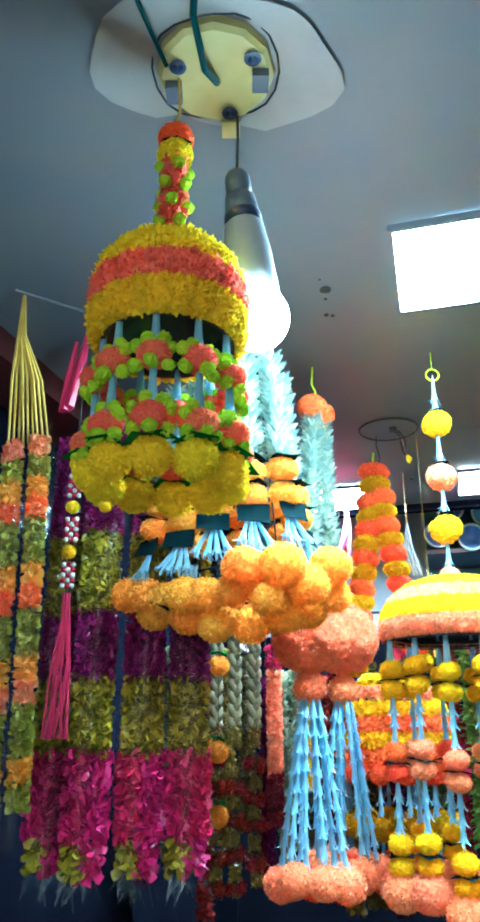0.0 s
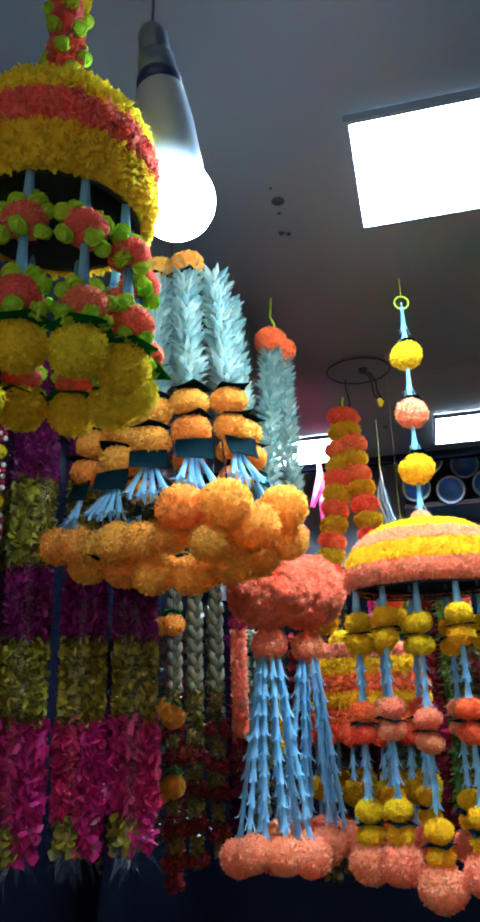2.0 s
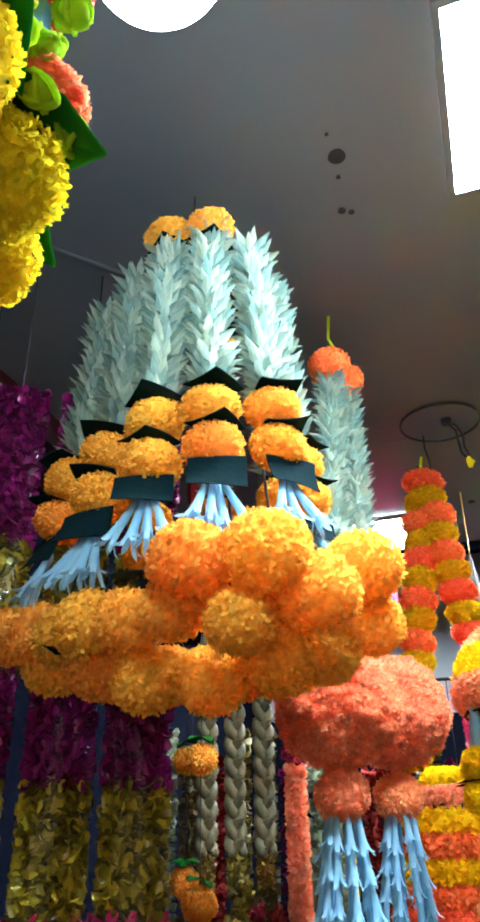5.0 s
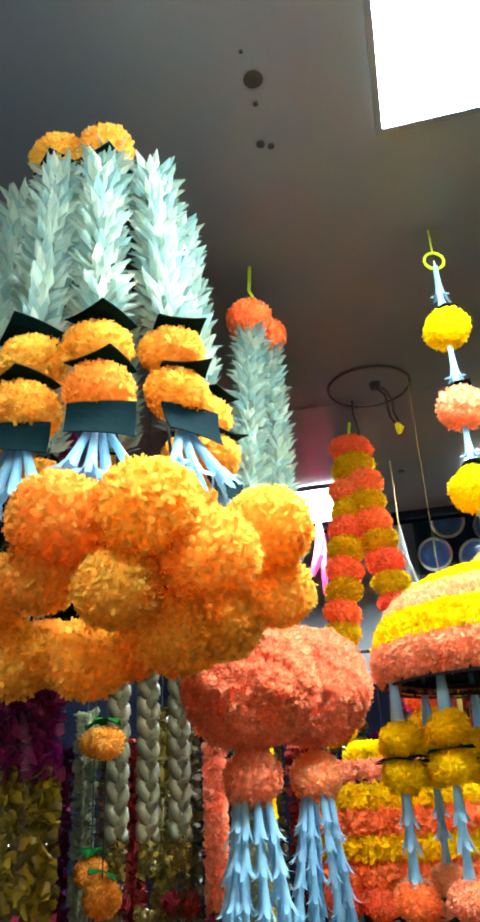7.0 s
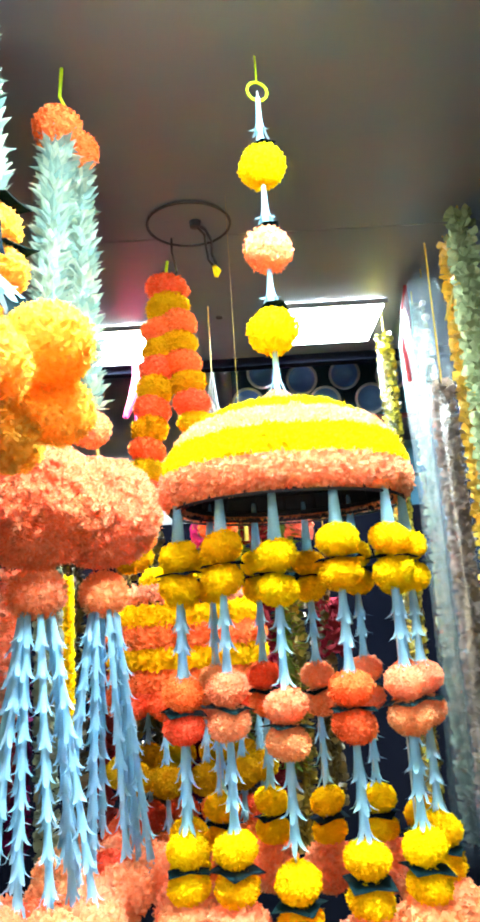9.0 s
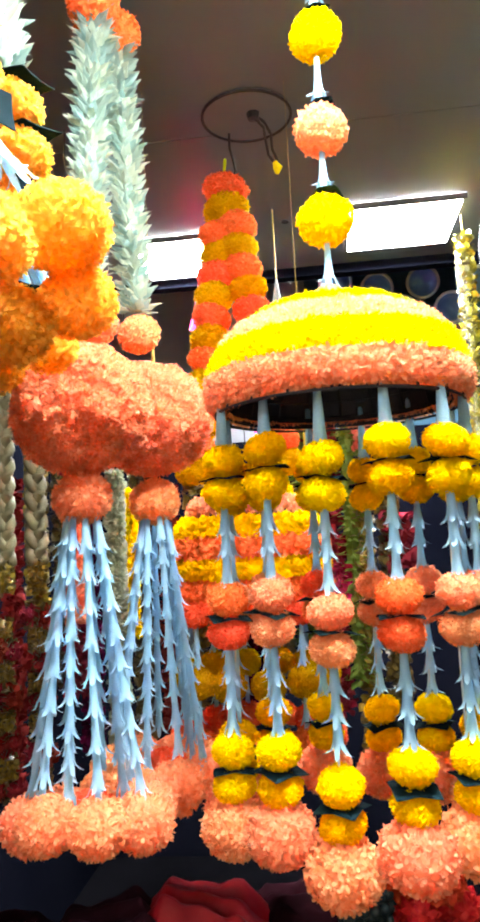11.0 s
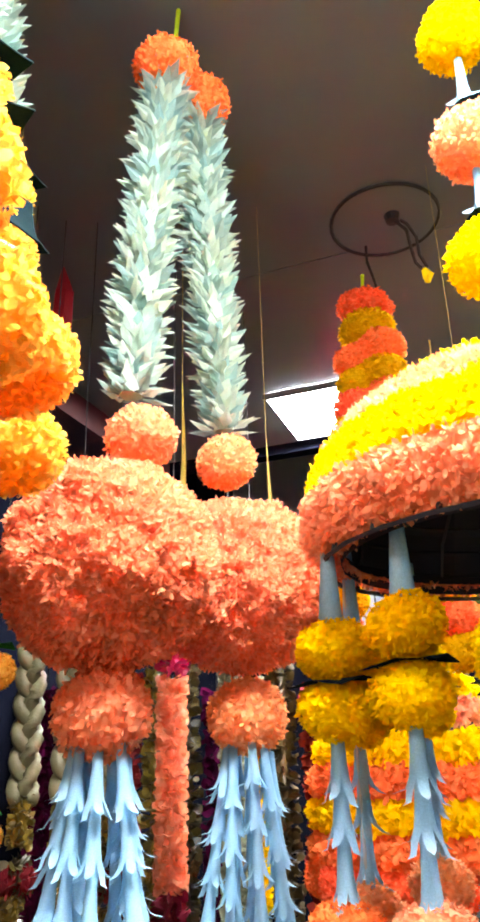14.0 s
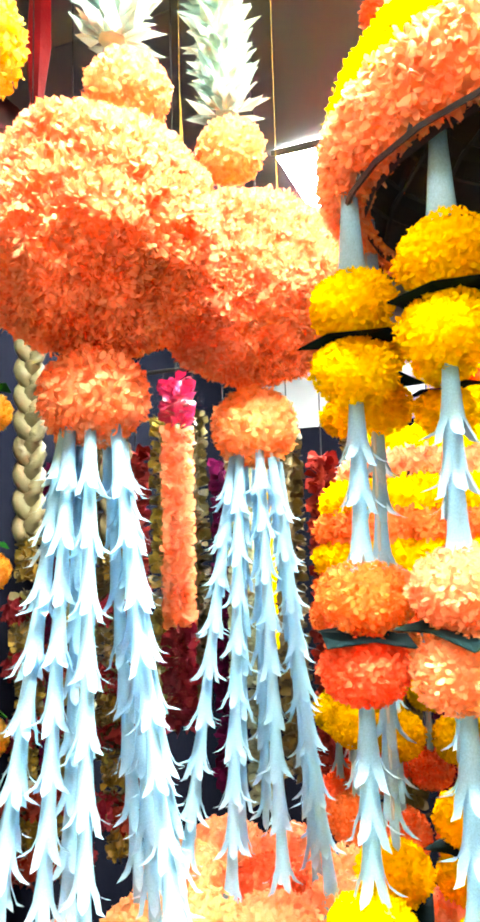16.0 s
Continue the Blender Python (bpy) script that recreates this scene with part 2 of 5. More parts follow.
def frill(s, base, d, length, width, curl=0.2):
    """A crumpled petal with a notched tip."""
    d, a, b = frame_of(d)
    k = rnd(0, 6.283)
    side, up = a * math.cos(k) + b * math.sin(k), b * math.cos(k) - a * math.sin(k)
    o = Vector(base)
    m = o + d * length * 0.6 + up * length * curl * 0.4
    t = o + d * length + up * length * curl * rnd(0.5, 1.5)
    w = width / 2
    s.add([o - side * w * 0.35, o + side * w * 0.35, m + side * w + up * w * 0.4, m - side * w + up * w * 0.4,
           t + side * w * 0.9, t + d * length * 0.1 - up * w * 0.3, t - side * w * 0.9],
          [(0, 1, 2, 3), (3, 2, 4, 5), (3, 5, 6)])


def flake(s, base, n, length, width, lift=0.45):
    """A small rounded petal lying on a flower's skin, facing out, its tip lifted."""
    n, a, b = frame_of(n)
    k = rnd(0, 6.283)
    go, side = a * math.cos(k) + b * math.sin(k), b * math.cos(k) - a * math.sin(k)
    o, w, h = Vector(base), width / 2, length * lift
    up = n * h
    s.add([o - side * w * 0.6 - go * length * 0.4, o + side * w * 0.6 - go * length * 0.4,
           o + side * w + up * rnd(0.3, 0.6) + go * length * 0.15, o - side * w + up * rnd(0.3, 0.6) + go * length * 0.15,
           o + side * w * 0.55 + up * rnd(0.8, 1.2) + go * length * 0.5, o - side * w * 0.55 + up * rnd(0.8, 1.2) + go * length * 0.5],
          [(0, 1, 2, 3), (3, 2, 4, 5)])


def lance(s, base, d, length, width, fold=0.3):
    """A pointed, slightly folded petal."""
    d, a, b = frame_of(d)
    o = Vector(base)
    m, t = o + d * length * 0.45, o + d * length + b * length * rnd(-0.12, 0.12)
    w = width / 2
    s.add([o, m + a * w + b * w * fold, m, m - a * w + b * w * fold, t], [(0, 1, 2), (0, 2, 3), (1, 4, 2), (2, 4, 3)])


def fib(n):
    for i in range(n):
        z = 1 - 2 * (i + 0.5) / n
        r, k = math.sqrt(1 - z * z), i * 2.39996
        yield Vector((r * math.cos(k), r * math.sin(k), z))


def ball_core(s, r, sx=1.0, sz=1.0, n=10, m=7):
    pts = [(0, 0, r * sz)]
    for j in range(1, m):
        for i in range(n):
            p, k = math.pi * j / m, 2 * math.pi * i / n
            pts.append((r * sx * math.sin(p) * math.cos(k), r * sx * math.sin(p) * math.sin(k), r * sz * math.cos(p)))
    pts.append((0, 0, -r * sz))
    fs = [(0, 1 + i, 1 + (i + 1) % n) for i in range(n)]
    for j in range(m - 2):
        fs += [(1 + j * n + i, 1 + (j + 1) * n + i, 1 + (j + 1) * n + (i + 1) % n, 1 + j * n + (i + 1) % n) for i in range(n)]
    e = len(pts) - 1
    fs += [(e, 1 + (m - 2) * n + (i + 1) % n, 1 + (m - 2) * n + i) for i in range(n)]
    s.add(pts, fs)


def pompom(name, mat, n=1500, flat=0.9, size=0.108, rag=0.08):
    """A marigold pompom of unit radius: a core covered with ruffled petals in uneven tufts."""
    s = Shape()
    ball_core(s, 0.88, 1, flat, 16, 11)
    shift = Vector((rnd(0, 9), rnd(0, 9), rnd(0, 9)))
    for d in fib(n):
        d = (d + Vector((rnd(-rag, rag), rnd(-rag, rag), rnd(-rag, rag)))).normalized()
        r = 0.92 + 0.05 * noise.noise(d * 2.2 + shift) + 0.07 * noise.noise(d * 6.5 + shift) + rnd(-0.03, 0.03)
        lean = d + Vector((rnd(-0.5, 0.5), rnd(-0.5, 0.5), rnd(-0.5, 0.5)))
        flake(s, (d.x * r, d.y * r, d.z * r * flat), (lean.x, lean.y, lean.z / flat), size * rnd(0.9, 1.4), size * rnd(0.7, 1.2), rnd(0.35, 0.95))
    return s.mesh(name, mat, True)


def revolve(profile, n=24):
    s = Shape()
    pts, fs = [], []
    for r, z in profile:
        pts += [(r * math.cos(2 * math.pi * i / n), r * math.sin(2 * math.pi * i / n), z) for i in range(n)]
    for j in range(len(profile) - 1):
        fs += [(j * n + i, j * n + (i + 1) % n, (j + 1) * n + (i + 1) % n, (j + 1) * n + i) for i in range(n)]
    s.add(pts, fs)
    return s


def rope(s, pts, r, n=6):
    """A round cord through points."""
    pts = [Vector(p) for p in pts]
    vs, fs = [], []
    for i, p in enumerate(pts):
        d = pts[min(i + 1, len(pts) - 1)] - pts[max(i - 1, 0)]
        d, a, b = frame_of(d)
        rr = r[i] if isinstance(r, (list, tuple)) else r
        vs += [p + (a * math.cos(2 * math.pi * k / n) + b * math.sin(2 * math.pi * k / n)) * rr for k in range(n)]
    for i in range(len(pts) - 1):
        fs += [(i * n + k, i * n + (k + 1) % n, (i + 1) * n + (k + 1) % n, (i + 1) * n + k) for k in range(n)]
    fs += [tuple(range(n))[::-1], tuple((len(pts) - 1) * n + k for k in range(n))]
    s.add(vs, fs)
    return s


def box(s, x0, x1, y0, y1, z0, z1):
    s.add([(x, y, z) for z in (z0, z1) for y in (y0, y1) for x in (x0, x1)],
          [(0, 2, 3, 1), (4, 5, 7, 6), (0, 1, 5, 4), (2, 6, 7, 3), (0, 4, 6, 2), (1, 3, 7, 5)])
    return s


def place(ob, parent, m):
    PLACED[ob] = m
    if parent:
        ob.parent = parent
        ob.matrix_basis = PLACED[parent].inverted() @ m
    else:
        ob.matrix_basis = m
    return ob


def part(name, me, parent, m=None, label=""):
    """A mesh as one part under a thing or part; m is its pose in the world."""
    ob = place(new(name, me), parent, m if m else PLACED[parent])
    if label:
        ob["label"] = label
    return ob


def thing(name, loc, label, category, group="", kind=""):
    ob = place(new(name), None, Matrix.Translation(loc))
    return tagged(ob, label, category, group, kind)


def solid(name, me, m, label, category, group="", kind=""):
    return tagged(place(new(name, me), None, m), label, category, group, kind)


def at(p, r=1.0, turn=None, sz=None):
    """A pose at p with a size, turned at random about z if no turn is given."""
    t = Euler((rnd(-0.3, 0.3), rnd(-0.3, 0.3), rnd(0, 6.28))) if turn is None else turn
    return Matrix.LocRotScale(Vector(p), t, Vector((r, r, sz if sz else r)))


def along(p, q, size=1.0, length=None):
    """A pose at p whose -z runs to q."""
    d = Vector(q) - Vector(p)
    return Matrix.LocRotScale(Vector(p), (-d).to_track_quat("Z", "Y"), Vector((size, size, length if length else d.length)))


def lerp(p, q, k):
    return Vector(p).lerp(Vector(q), k)


def tuberose_mesh():
    """A trumpet flower, 1 long, hanging along -z, with six narrow tips that curl out."""
    s = revolve([(0.05, 0.01), (0.082, 0), (0.092, -0.3), (0.112, -0.56), (0.140, -0.74)], 12)
    ring = len(s.v) - 12
    for i in range(6):
        k = (2 * i + 1) * math.pi / 6
        o, a = Vector((math.cos(k), math.sin(k), 0)), Vector((-math.sin(k), math.cos(k), 0))
        n, tip, out = len(s.v), rnd(-0.05, 0.07), rnd(0.85, 1.18)
        h = lambda z: Vector((0, 0, z))
        s.v += [tuple(v) for v in (o * 0.185 - a * 0.070 + h(-0.86), o * 0.20 + h(-0.87), o * 0.185 + a * 0.070 + h(-0.86),
                                   o * 0.26 * out - a * 0.055 + h(-0.95 + tip), o * 0.26 * out + a * 0.055 + h(-0.95 + tip), o * 0.37 * out + h(-0.985 + tip))]
        b0, b1, b2 = ring + 2 * i, ring + 2 * i + 1, ring + (2 * i + 2) % 12
        s.f += [(b1, n + 1, n, b0), (b2, n + 2, n + 1, b1), (n + 1, n + 4, n + 3, n), (n + 2, n + 4, n + 1), (n + 4, n + 5, n + 3)]
    return s.mesh("tuberose", TUBER, True)


def bud_mesh():
    """A small curled bud of unit radius: a soft ball with wound edges."""
    s = Shape()
    ball_core(s, 0.86, 1.0, 0.88, 14, 10)
    for tilt, r in ((0.3, 0.90), (1.3, 0.84), (2.4, 0.88)):
        m = Euler((tilt, tilt * 0.7, 0)).to_matrix()
        rope(s, [m @ Vector((r * math.cos(k / 14 * 6.2832), r * math.sin(k / 14 * 6.2832), 0.12 * math.sin(k))) for k in range(15)], 0.17, 5)
    return s.mesh("rosette", LIME, True)


def square_mesh(mat):
    """A stiff square of cloth, half-width 1, slightly cupped, with a little thickness."""
    s, n = Shape(), 5
    f = lambda x, y: 0.10 * (x * x - y * y) - 0.10 * x * y
    pts = [(x, y, f(x, y)) for y in [-1 + 2 * j / (n - 1) for j in range(n)] for x in [-1 + 2 * i / (n - 1) for i in range(n)]]
    fs = [(j * n + i, j * n + i + 1, (j + 1) * n + i + 1, (j + 1) * n + i) for j in range(n - 1) for i in range(n - 1)]
    s.add(pts, fs)
    s.add([(x, y, z - 0.05) for x, y, z in pts], [q[::-1] for q in fs])
    edge = [i for i in range(n)] + [j * n + n - 1 for j in range(1, n)] + [n * n - 1 - i for i in range(1, n)] + [j * n for j in range(n - 2, 0, -1)]
    m = n * n
    s.f += [(edge[i], m + edge[i], m + edge[(i + 1) % len(edge)], edge[(i + 1) % len(edge)]) for i in range(len(edge))]
    return s.mesh("leaf", mat)


def leaf_mesh(mat, n=8):
    """A crumpled cloth collar, unit radius, with four drooping corners."""
    s = Shape()
    pts = [(0, 0, 0.08)]
    for i in range(n):
        k, r = 2 * math.pi * i / n, 1.15 if i % 2 == 0 else 0.82
        pts.append((r * math.cos(k), r * math.sin(k), (-0.22 if i % 2 == 0 else 0.06) + rnd(-0.05, 0.05)))
    fs = [(0, 1 + i, 1 + (i + 1) % n) for i in range(n)]
    s.add(pts, fs)
    s.add([(x, y, z - 0.05) for x, y, z in pts], [f[::-1] for f in fs])
    return s.mesh("leaf", mat)


def sleeve_mesh(name, r, z0, z1, mat, seed, squash=0.55, flare=1.25):
    """A loose, crinkled plastic sleeve."""
    rs = random.Random(seed)
    n, m = 22, 26
    ph = [rs.uniform(0, 6.28) for _ in range(4)]
    pts, fs = [], []
    for j in range(m + 1):
        k = j / m
        z = z0 + (z1 - z0) * k
        for i in range(n):
            a = 2 * math.pi * i / n
            w = r * (1 + 0.10 * math.sin(3 * a + ph[0] + k * 5) + 0.07 * math.sin(7 * a + ph[1] - k * 11) + rs.uniform(-0.04, 0.04))
            w *= 1 + (flare - 1) * max(0, k - 0.8) * 5 - 0.5 * max(0, 0.06 - k) * 16
            pts.append((w * math.cos(a), w * squash * math.sin(a), z))
    for j in range(m):
        fs += [(j * n + i, j * n + (i + 1) % n, (j + 1) * n + (i + 1) % n, (j + 1) * n + i) for i in range(n)]
    s = Shape()
    s.add(pts, fs)
    return s.mesh(name, mat, True)


def petal_strand(name, p, q, r, step, around, length, width, mat, tilt=0.55, frilly=False, waist=0.0):
    """A thick strand of petals from p to q, built round p."""
    s = Shape()
    p, q = Vector((0, 0, 0)), Vector(q) - Vector(p)
    d, a, b = frame_of(p - q)
    n = max(2, int(q.length / step))
    rope(s, [p, q], r * 0.45, 7)
    for j in range(n + 1):
        c = lerp(p, q, j / n)
        rr = r * (1 + waist * math.sin(j * 2.1))
        for i in range(around):
            k = 2 * math.pi * (i + 0.5 * (j % 2) + rnd(-0.25, 0.25)) / around
            o = a * math.cos(k) + b * math.sin(k)
            way = o + d * (tilt + rnd(-0.35, 0.35)) + Vector((rnd(-0.2, 0.2), rnd(-0.2, 0.2), 0))
            if frilly:
                frill(s, c + o * rr * 0.4, way, length * rnd(0.8, 1.2), width * rnd(0.8, 1.2), 0.4)
            else:
                lance(s, c + o * rr * 0.35, way, length * rnd(0.75, 1.25), width * rnd(0.8, 1.2))
    return s.mesh(name, mat, frilly)


def petal_band(name, profile, n, length, width, mat):
    """Crumpled petals set over a surface of revolution given by (radius, height) pairs."""
    s = revolve([(r - 0.15 * length, z) for r, z in profile], 40)
    seg = [math.hypot(b[0] - a[0], b[1] - a[1]) for a, b in zip(profile, profile[1:])]
    for _ in range(n):
        u = rnd(0, sum(seg))
        j = 0
        while j < len(seg) - 1 and u > seg[j]:
            u -= seg[j]
            j += 1
        (r0, z0), (r1, z1) = profile[j], profile[j + 1]
        t = min(1, u / seg[j])
        r, z, k = r0 + (r1 - r0) * t, z0 + (z1 - z0) * t, rnd(0, 6.2832)
        nr, nz = (z1 - z0), -(r1 - r0)
        l = math.hypot(nr, nz)
        nr, nz = nr / l, nz / l
        n0 = Vector((nr * math.cos(k), nr * math.sin(k), nz))
        c = Vector((r * math.cos(k), r * math.sin(k), z)) + n0 * length * (0.30 * noise.noise(Vector((r * math.cos(k), r * math.sin(k), z)) * 90) + rnd(-0.15, 0.15))
        lean = n0 + Vector((rnd(-0.55, 0.55), rnd(-0.55, 0.55), rnd(-0.55, 0.55)))
        flake(s, c, lean, length * rnd(0.42, 0.78), width * rnd(0.6, 1.1), rnd(0.5, 1.2))
    return s.mesh(name, mat, True)


POM = {k: [pompom("marigold", m) for _ in range(2)] for k, m in
       (("orange", ORANGE), ("coral", CORAL), ("peach", PEACH), ("yellow", YELLOW), ("lemon", LEMON), ("mustard", MUSTARD), ("salmon", PINKISH), ("pale coral", CLUMP))}
LIMEBUD = bud_mesh()
TUBE = tuberose_mesh()
CONE = revolve([(0.045, 0.0), (0.065, -0.03), (0.085, -0.35), (0.125, -0.72), (0.175, -1.0), (0.12, -1.02)], 14).mesh("tube", TUBER, True)
COLLAR, COLLAR2, SQUARE = leaf_mesh(LEAF), leaf_mesh(GREEN), square_mesh(LEAF)


def pom(colour):
    return random.choice(POM[colour])


# ---- the room (turned 15 degrees from the camera's first view) ----
ROOM = pose(0, 0, 0, 0, 0, -15)
TOP = 2.37


def room(u, v, z=0.0):
    return ROOM @ Vector((u, v, z))


def setting(name, s, mat, label, category):
    return solid(name, s.mesh(name, mat), ROOM, label, category, kind="structure")


s = Shape()
box(s, -0.81, 0.75, -0.35, 1.948, TOP, TOP + 0.05)
box(s, -0.81, 0.75, 1.952, 2.66, TOP + 0.001, TOP + 0.05)
box(s, -0.9, 0.75, -0.35, 2.66, TOP + 0.055, TOP + 0.09)
setting("ceiling", s, PLASTER, "pale grey ceiling boards with a thin seam", "ceiling")
s = Shape()
box(s, -1.2, 1.0, -0.4, 3.7, -0.1, 0)
setting("floor", s, CONCRETE, "bare concrete shop floor", "floor")
# added out of view: pale ground that throws daylight up onto the flowers' undersides
s = Shape()
box(s, -9, 9, -12, -0.402, -0.12, -0.02)
setting("pavement", s, BOUNCEGROUND, "unseen pale ground before the shop, added to bounce light", "pavement")
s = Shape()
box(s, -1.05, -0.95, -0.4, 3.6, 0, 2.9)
setting("wall_west", s, SHADEWALL, "navy side wall with the shop's shade put into its colour", "wall")
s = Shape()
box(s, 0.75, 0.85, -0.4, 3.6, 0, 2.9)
setting("wall_east", s, SHADEWALL, "navy side wall with the shop's shade put into its colour", "wall")
s = Shape()
box(s, -0.95, -0.02, 3.5, 3.6, 2.0, 2.9)
setting("wall_north_1", s, GREYWALL, "plain grey painted back wall", "wall")
# the back wall's lower part gets the near-black tone to stand for shade
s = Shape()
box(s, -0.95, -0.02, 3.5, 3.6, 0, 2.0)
setting("wall_north_3", s, SHADEWALL, "lower part of the back wall, coloured navy black for shade", "wall")
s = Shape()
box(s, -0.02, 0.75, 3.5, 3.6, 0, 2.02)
setting("wall_north_4", s, SHADEWALL, "lower back wall of the recess, coloured navy black for shade", "wall")
s = Shape()
box(s, -0.02, 0.75, 3.5, 3.6, 2.02, 2.9)
setting("wall_north_2", s, TEALWALL, "deep teal blue back wall of a recess", "wall")
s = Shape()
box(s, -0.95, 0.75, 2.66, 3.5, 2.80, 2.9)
setting("ceiling_recess", s, SHADEWALL, "dark ceiling of the back recess", "ceiling")
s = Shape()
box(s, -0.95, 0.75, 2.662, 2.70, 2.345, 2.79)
setting("trim_beam", s, SHADEWALL, "dark fascia board at the ceiling's end", "beam")
s = Shape()
box(s, -0.95, -0.812, -0.35, 2.66, TOP - 0.06, TOP + 0.02)
setting("trim_cornice", s, MAROON, "maroon wooden beam along the ceiling's side", "beam")

# ---- lamps and ceiling fittings ----
def panel_light(u0, u1, v0, v1):
    t = thing("panel_light", room((u0 + u1) / 2, (v0 + v1) / 2, TOP), "lit square white ceiling panel light with a thin frame", "light", "ceiling panel lights")
    place(t, None, ROOM @ Matrix.Translation(((u0 + u1) / 2, (v0 + v1) / 2, TOP)))
    a, b = (u1 - u0) / 2, (v1 - v0) / 2
    s = Shape()
    for x0, x1, y0, y1 in ((-a - 0.008, a + 0.008, -b - 0.008, -b), (-a - 0.008, a + 0.008, b, b + 0.008), (-a - 0.008, -a, -b, b), (a, a + 0.008, -b, b)):
        box(s, x0, x1, y0, y1, -0.013, -0.001)
    part("frame", s.mesh("frame", PLASTER), t)
    s = Shape()
    box(s, -a + 0.001, a - 0.001, -b + 0.001, b - 0.001, -0.012, -0.002)
    part("diffuser", s.mesh("diffuser", PANEL), t, label="glowing white diffuser")


panel_light(-0.016, 0.230, 1.022, 1.272)
panel_light(-0.435, -0.180, 2.375, 2.620)
panel_light(0.110, 0.365, 2.300, 2.545)


def bulb_lamp():
    top, tip = Vector((-0.004, 0.742, 2.253)), Vector((0.024, 0.757, 2.020))
    t = thing("pendant_bulb", (-0.004, 0.742, TOP), "lit white bulb in a grey holder on a thin black cord", "lamp")
    s = rope(Shape(), [(0, 0, 0), (0.001, 0.002, -0.05), (0, 0, -0.12)], 0.0018)
    part("cord", s.mesh("cord", WIRE), t)
    d = tip - top
    m = along(top, tip, 1, 1)
    l = d.length
    part("holder", revolve([(0.001, 0.006), (0.012, 0.004), (0.016, -0.004), (0.0165, -0.024), (0.0135, -0.026), (0.0140, -0.030), (0.019, -0.033), (0.0215, -0.058), (0.018, -0.06)], 28).mesh("holder", GREYPLASTIC, True), t, m, "grey plastic bulb holder")
    part("collar", revolve([(0.0215, -0.056), (0.0235, -0.060), (0.0235, -0.068), (0.019, -0.07)], 28).mesh("collar", DARKBLUE, True), t, m, "dark blue collar ring")
    part("body", revolve([(0.019, -0.068), (0.0245, -0.074), (0.0290, -0.110), (0.0310, -0.150), (0.0325, -0.176), (0.030, -0.178)], 32).mesh("body", BULBBODY, True), t, m, "white plastic lamp body")
    g = [(0.031, -0.168)] + [(0.0390 * math.cos(k), -0.200 - 0.0390 * math.sin(k)) for k in [-0.7 + i * 0.18 for i in range(13)]] + [(0.001, -l)]
    part("globe", revolve(g, 32).mesh("globe", GLOBE, True), t, m, "glowing frosted globe")


bulb_lamp()


def ceiling_rose():
    c = Vector((-0.030, 0.679, TOP))
    t = thing("ceiling_rose", c, "yellowed round junction plate on a cut ceiling patch", "fitting")
    rs = random.Random(4)
    pts = []
    for i in range(28):
        k = 2 * math.pi * i / 28
        r = 0.150 + 0.012 * math.sin(2 * k + 0.6) + 0.008 * math.sin(5 * k) - (0.03 if 5 < i < 10 else 0)
        pts.append((r * math.cos(k), r * 0.72 * math.sin(k) + 0.005, -0.006))
    s = Shape()
    s.add(pts + [(x * 0.98, y * 0.98, -0.001) for x, y, z in pts], [tuple(range(28))[::-1]] + [(i, 28 + i, 28 + (i + 1) % 28, (i + 1) % 28) for i in range(28)])
    part("backing", s.mesh("backing", PATCH), t, label="irregular grey patch plate")
    part("disc", revolve([(0.001, -0.022), (0.066, -0.022), (0.072, -0.017), (0.073, -0.005)], 12).mesh("disc", PLATE), t)
    s = Shape()
    rope(s, [(0.0785 * math.cos(k / 20 * 6.2832), 0.0785 * math.sin(k / 20 * 6.2832), -0.010 - 0.006 * math.sin(k)) for k in range(21)], 0.0014)
    part("wire_ring", s.mesh("wire_ring", WIRE), t)
    for x, y in ((-0.045, -0.018), (0.045, -0.030), (0.017, 0.052)):
        part("screw_hole", revolve([(0.0095, -0.0235), (0.0105, -0.026), (0.006, -0.0265), (0.001, -0.0225)], 16).mesh("screw_hole", DARKBLUE), t, PLACED[t] @ Matrix.Translation((x, y, 0)))
    for x, y in ((0.055, 0.0), (-0.052, 0.018)):
        s = Shape()
        box(s, x - 0.010, x + 0.010, y - 0.014, y + 0.012, -0.034, -0.022)
        part("clip", s.mesh("clip", GREYPLASTIC), t)
    s = Shape()
    rope(s, [(-0.015, -0.16, -0.004), (-0.022, -0.09, -0.03), (-0.012, -0.03, -0.042), (0.002, 0.004, -0.026)], 0.0045)
    part("cable", s.mesh("cable", TEALBAG), t, label="dark green cable")
    s = Shape()
    rope(s, [(-0.10, -0.14, -0.004), (-0.075, -0.06, -0.012), (-0.058, -0.02, -0.026)], 0.003)
    part("cable", s.mesh("cable", TEALBAG), t)
    s = Shape()
    box(s, 0.006, 0.030, 0.066, 0.094, -0.026, -0.004)
    part("tab", s.mesh("tab", PLATE), t)


PATCH = surface("scratched_patch", (0.24, 0.25, 0.25), (0.33, 0.33, 0.32), rough=0.3, scale=7, bump=0.1)
ceiling_rose()

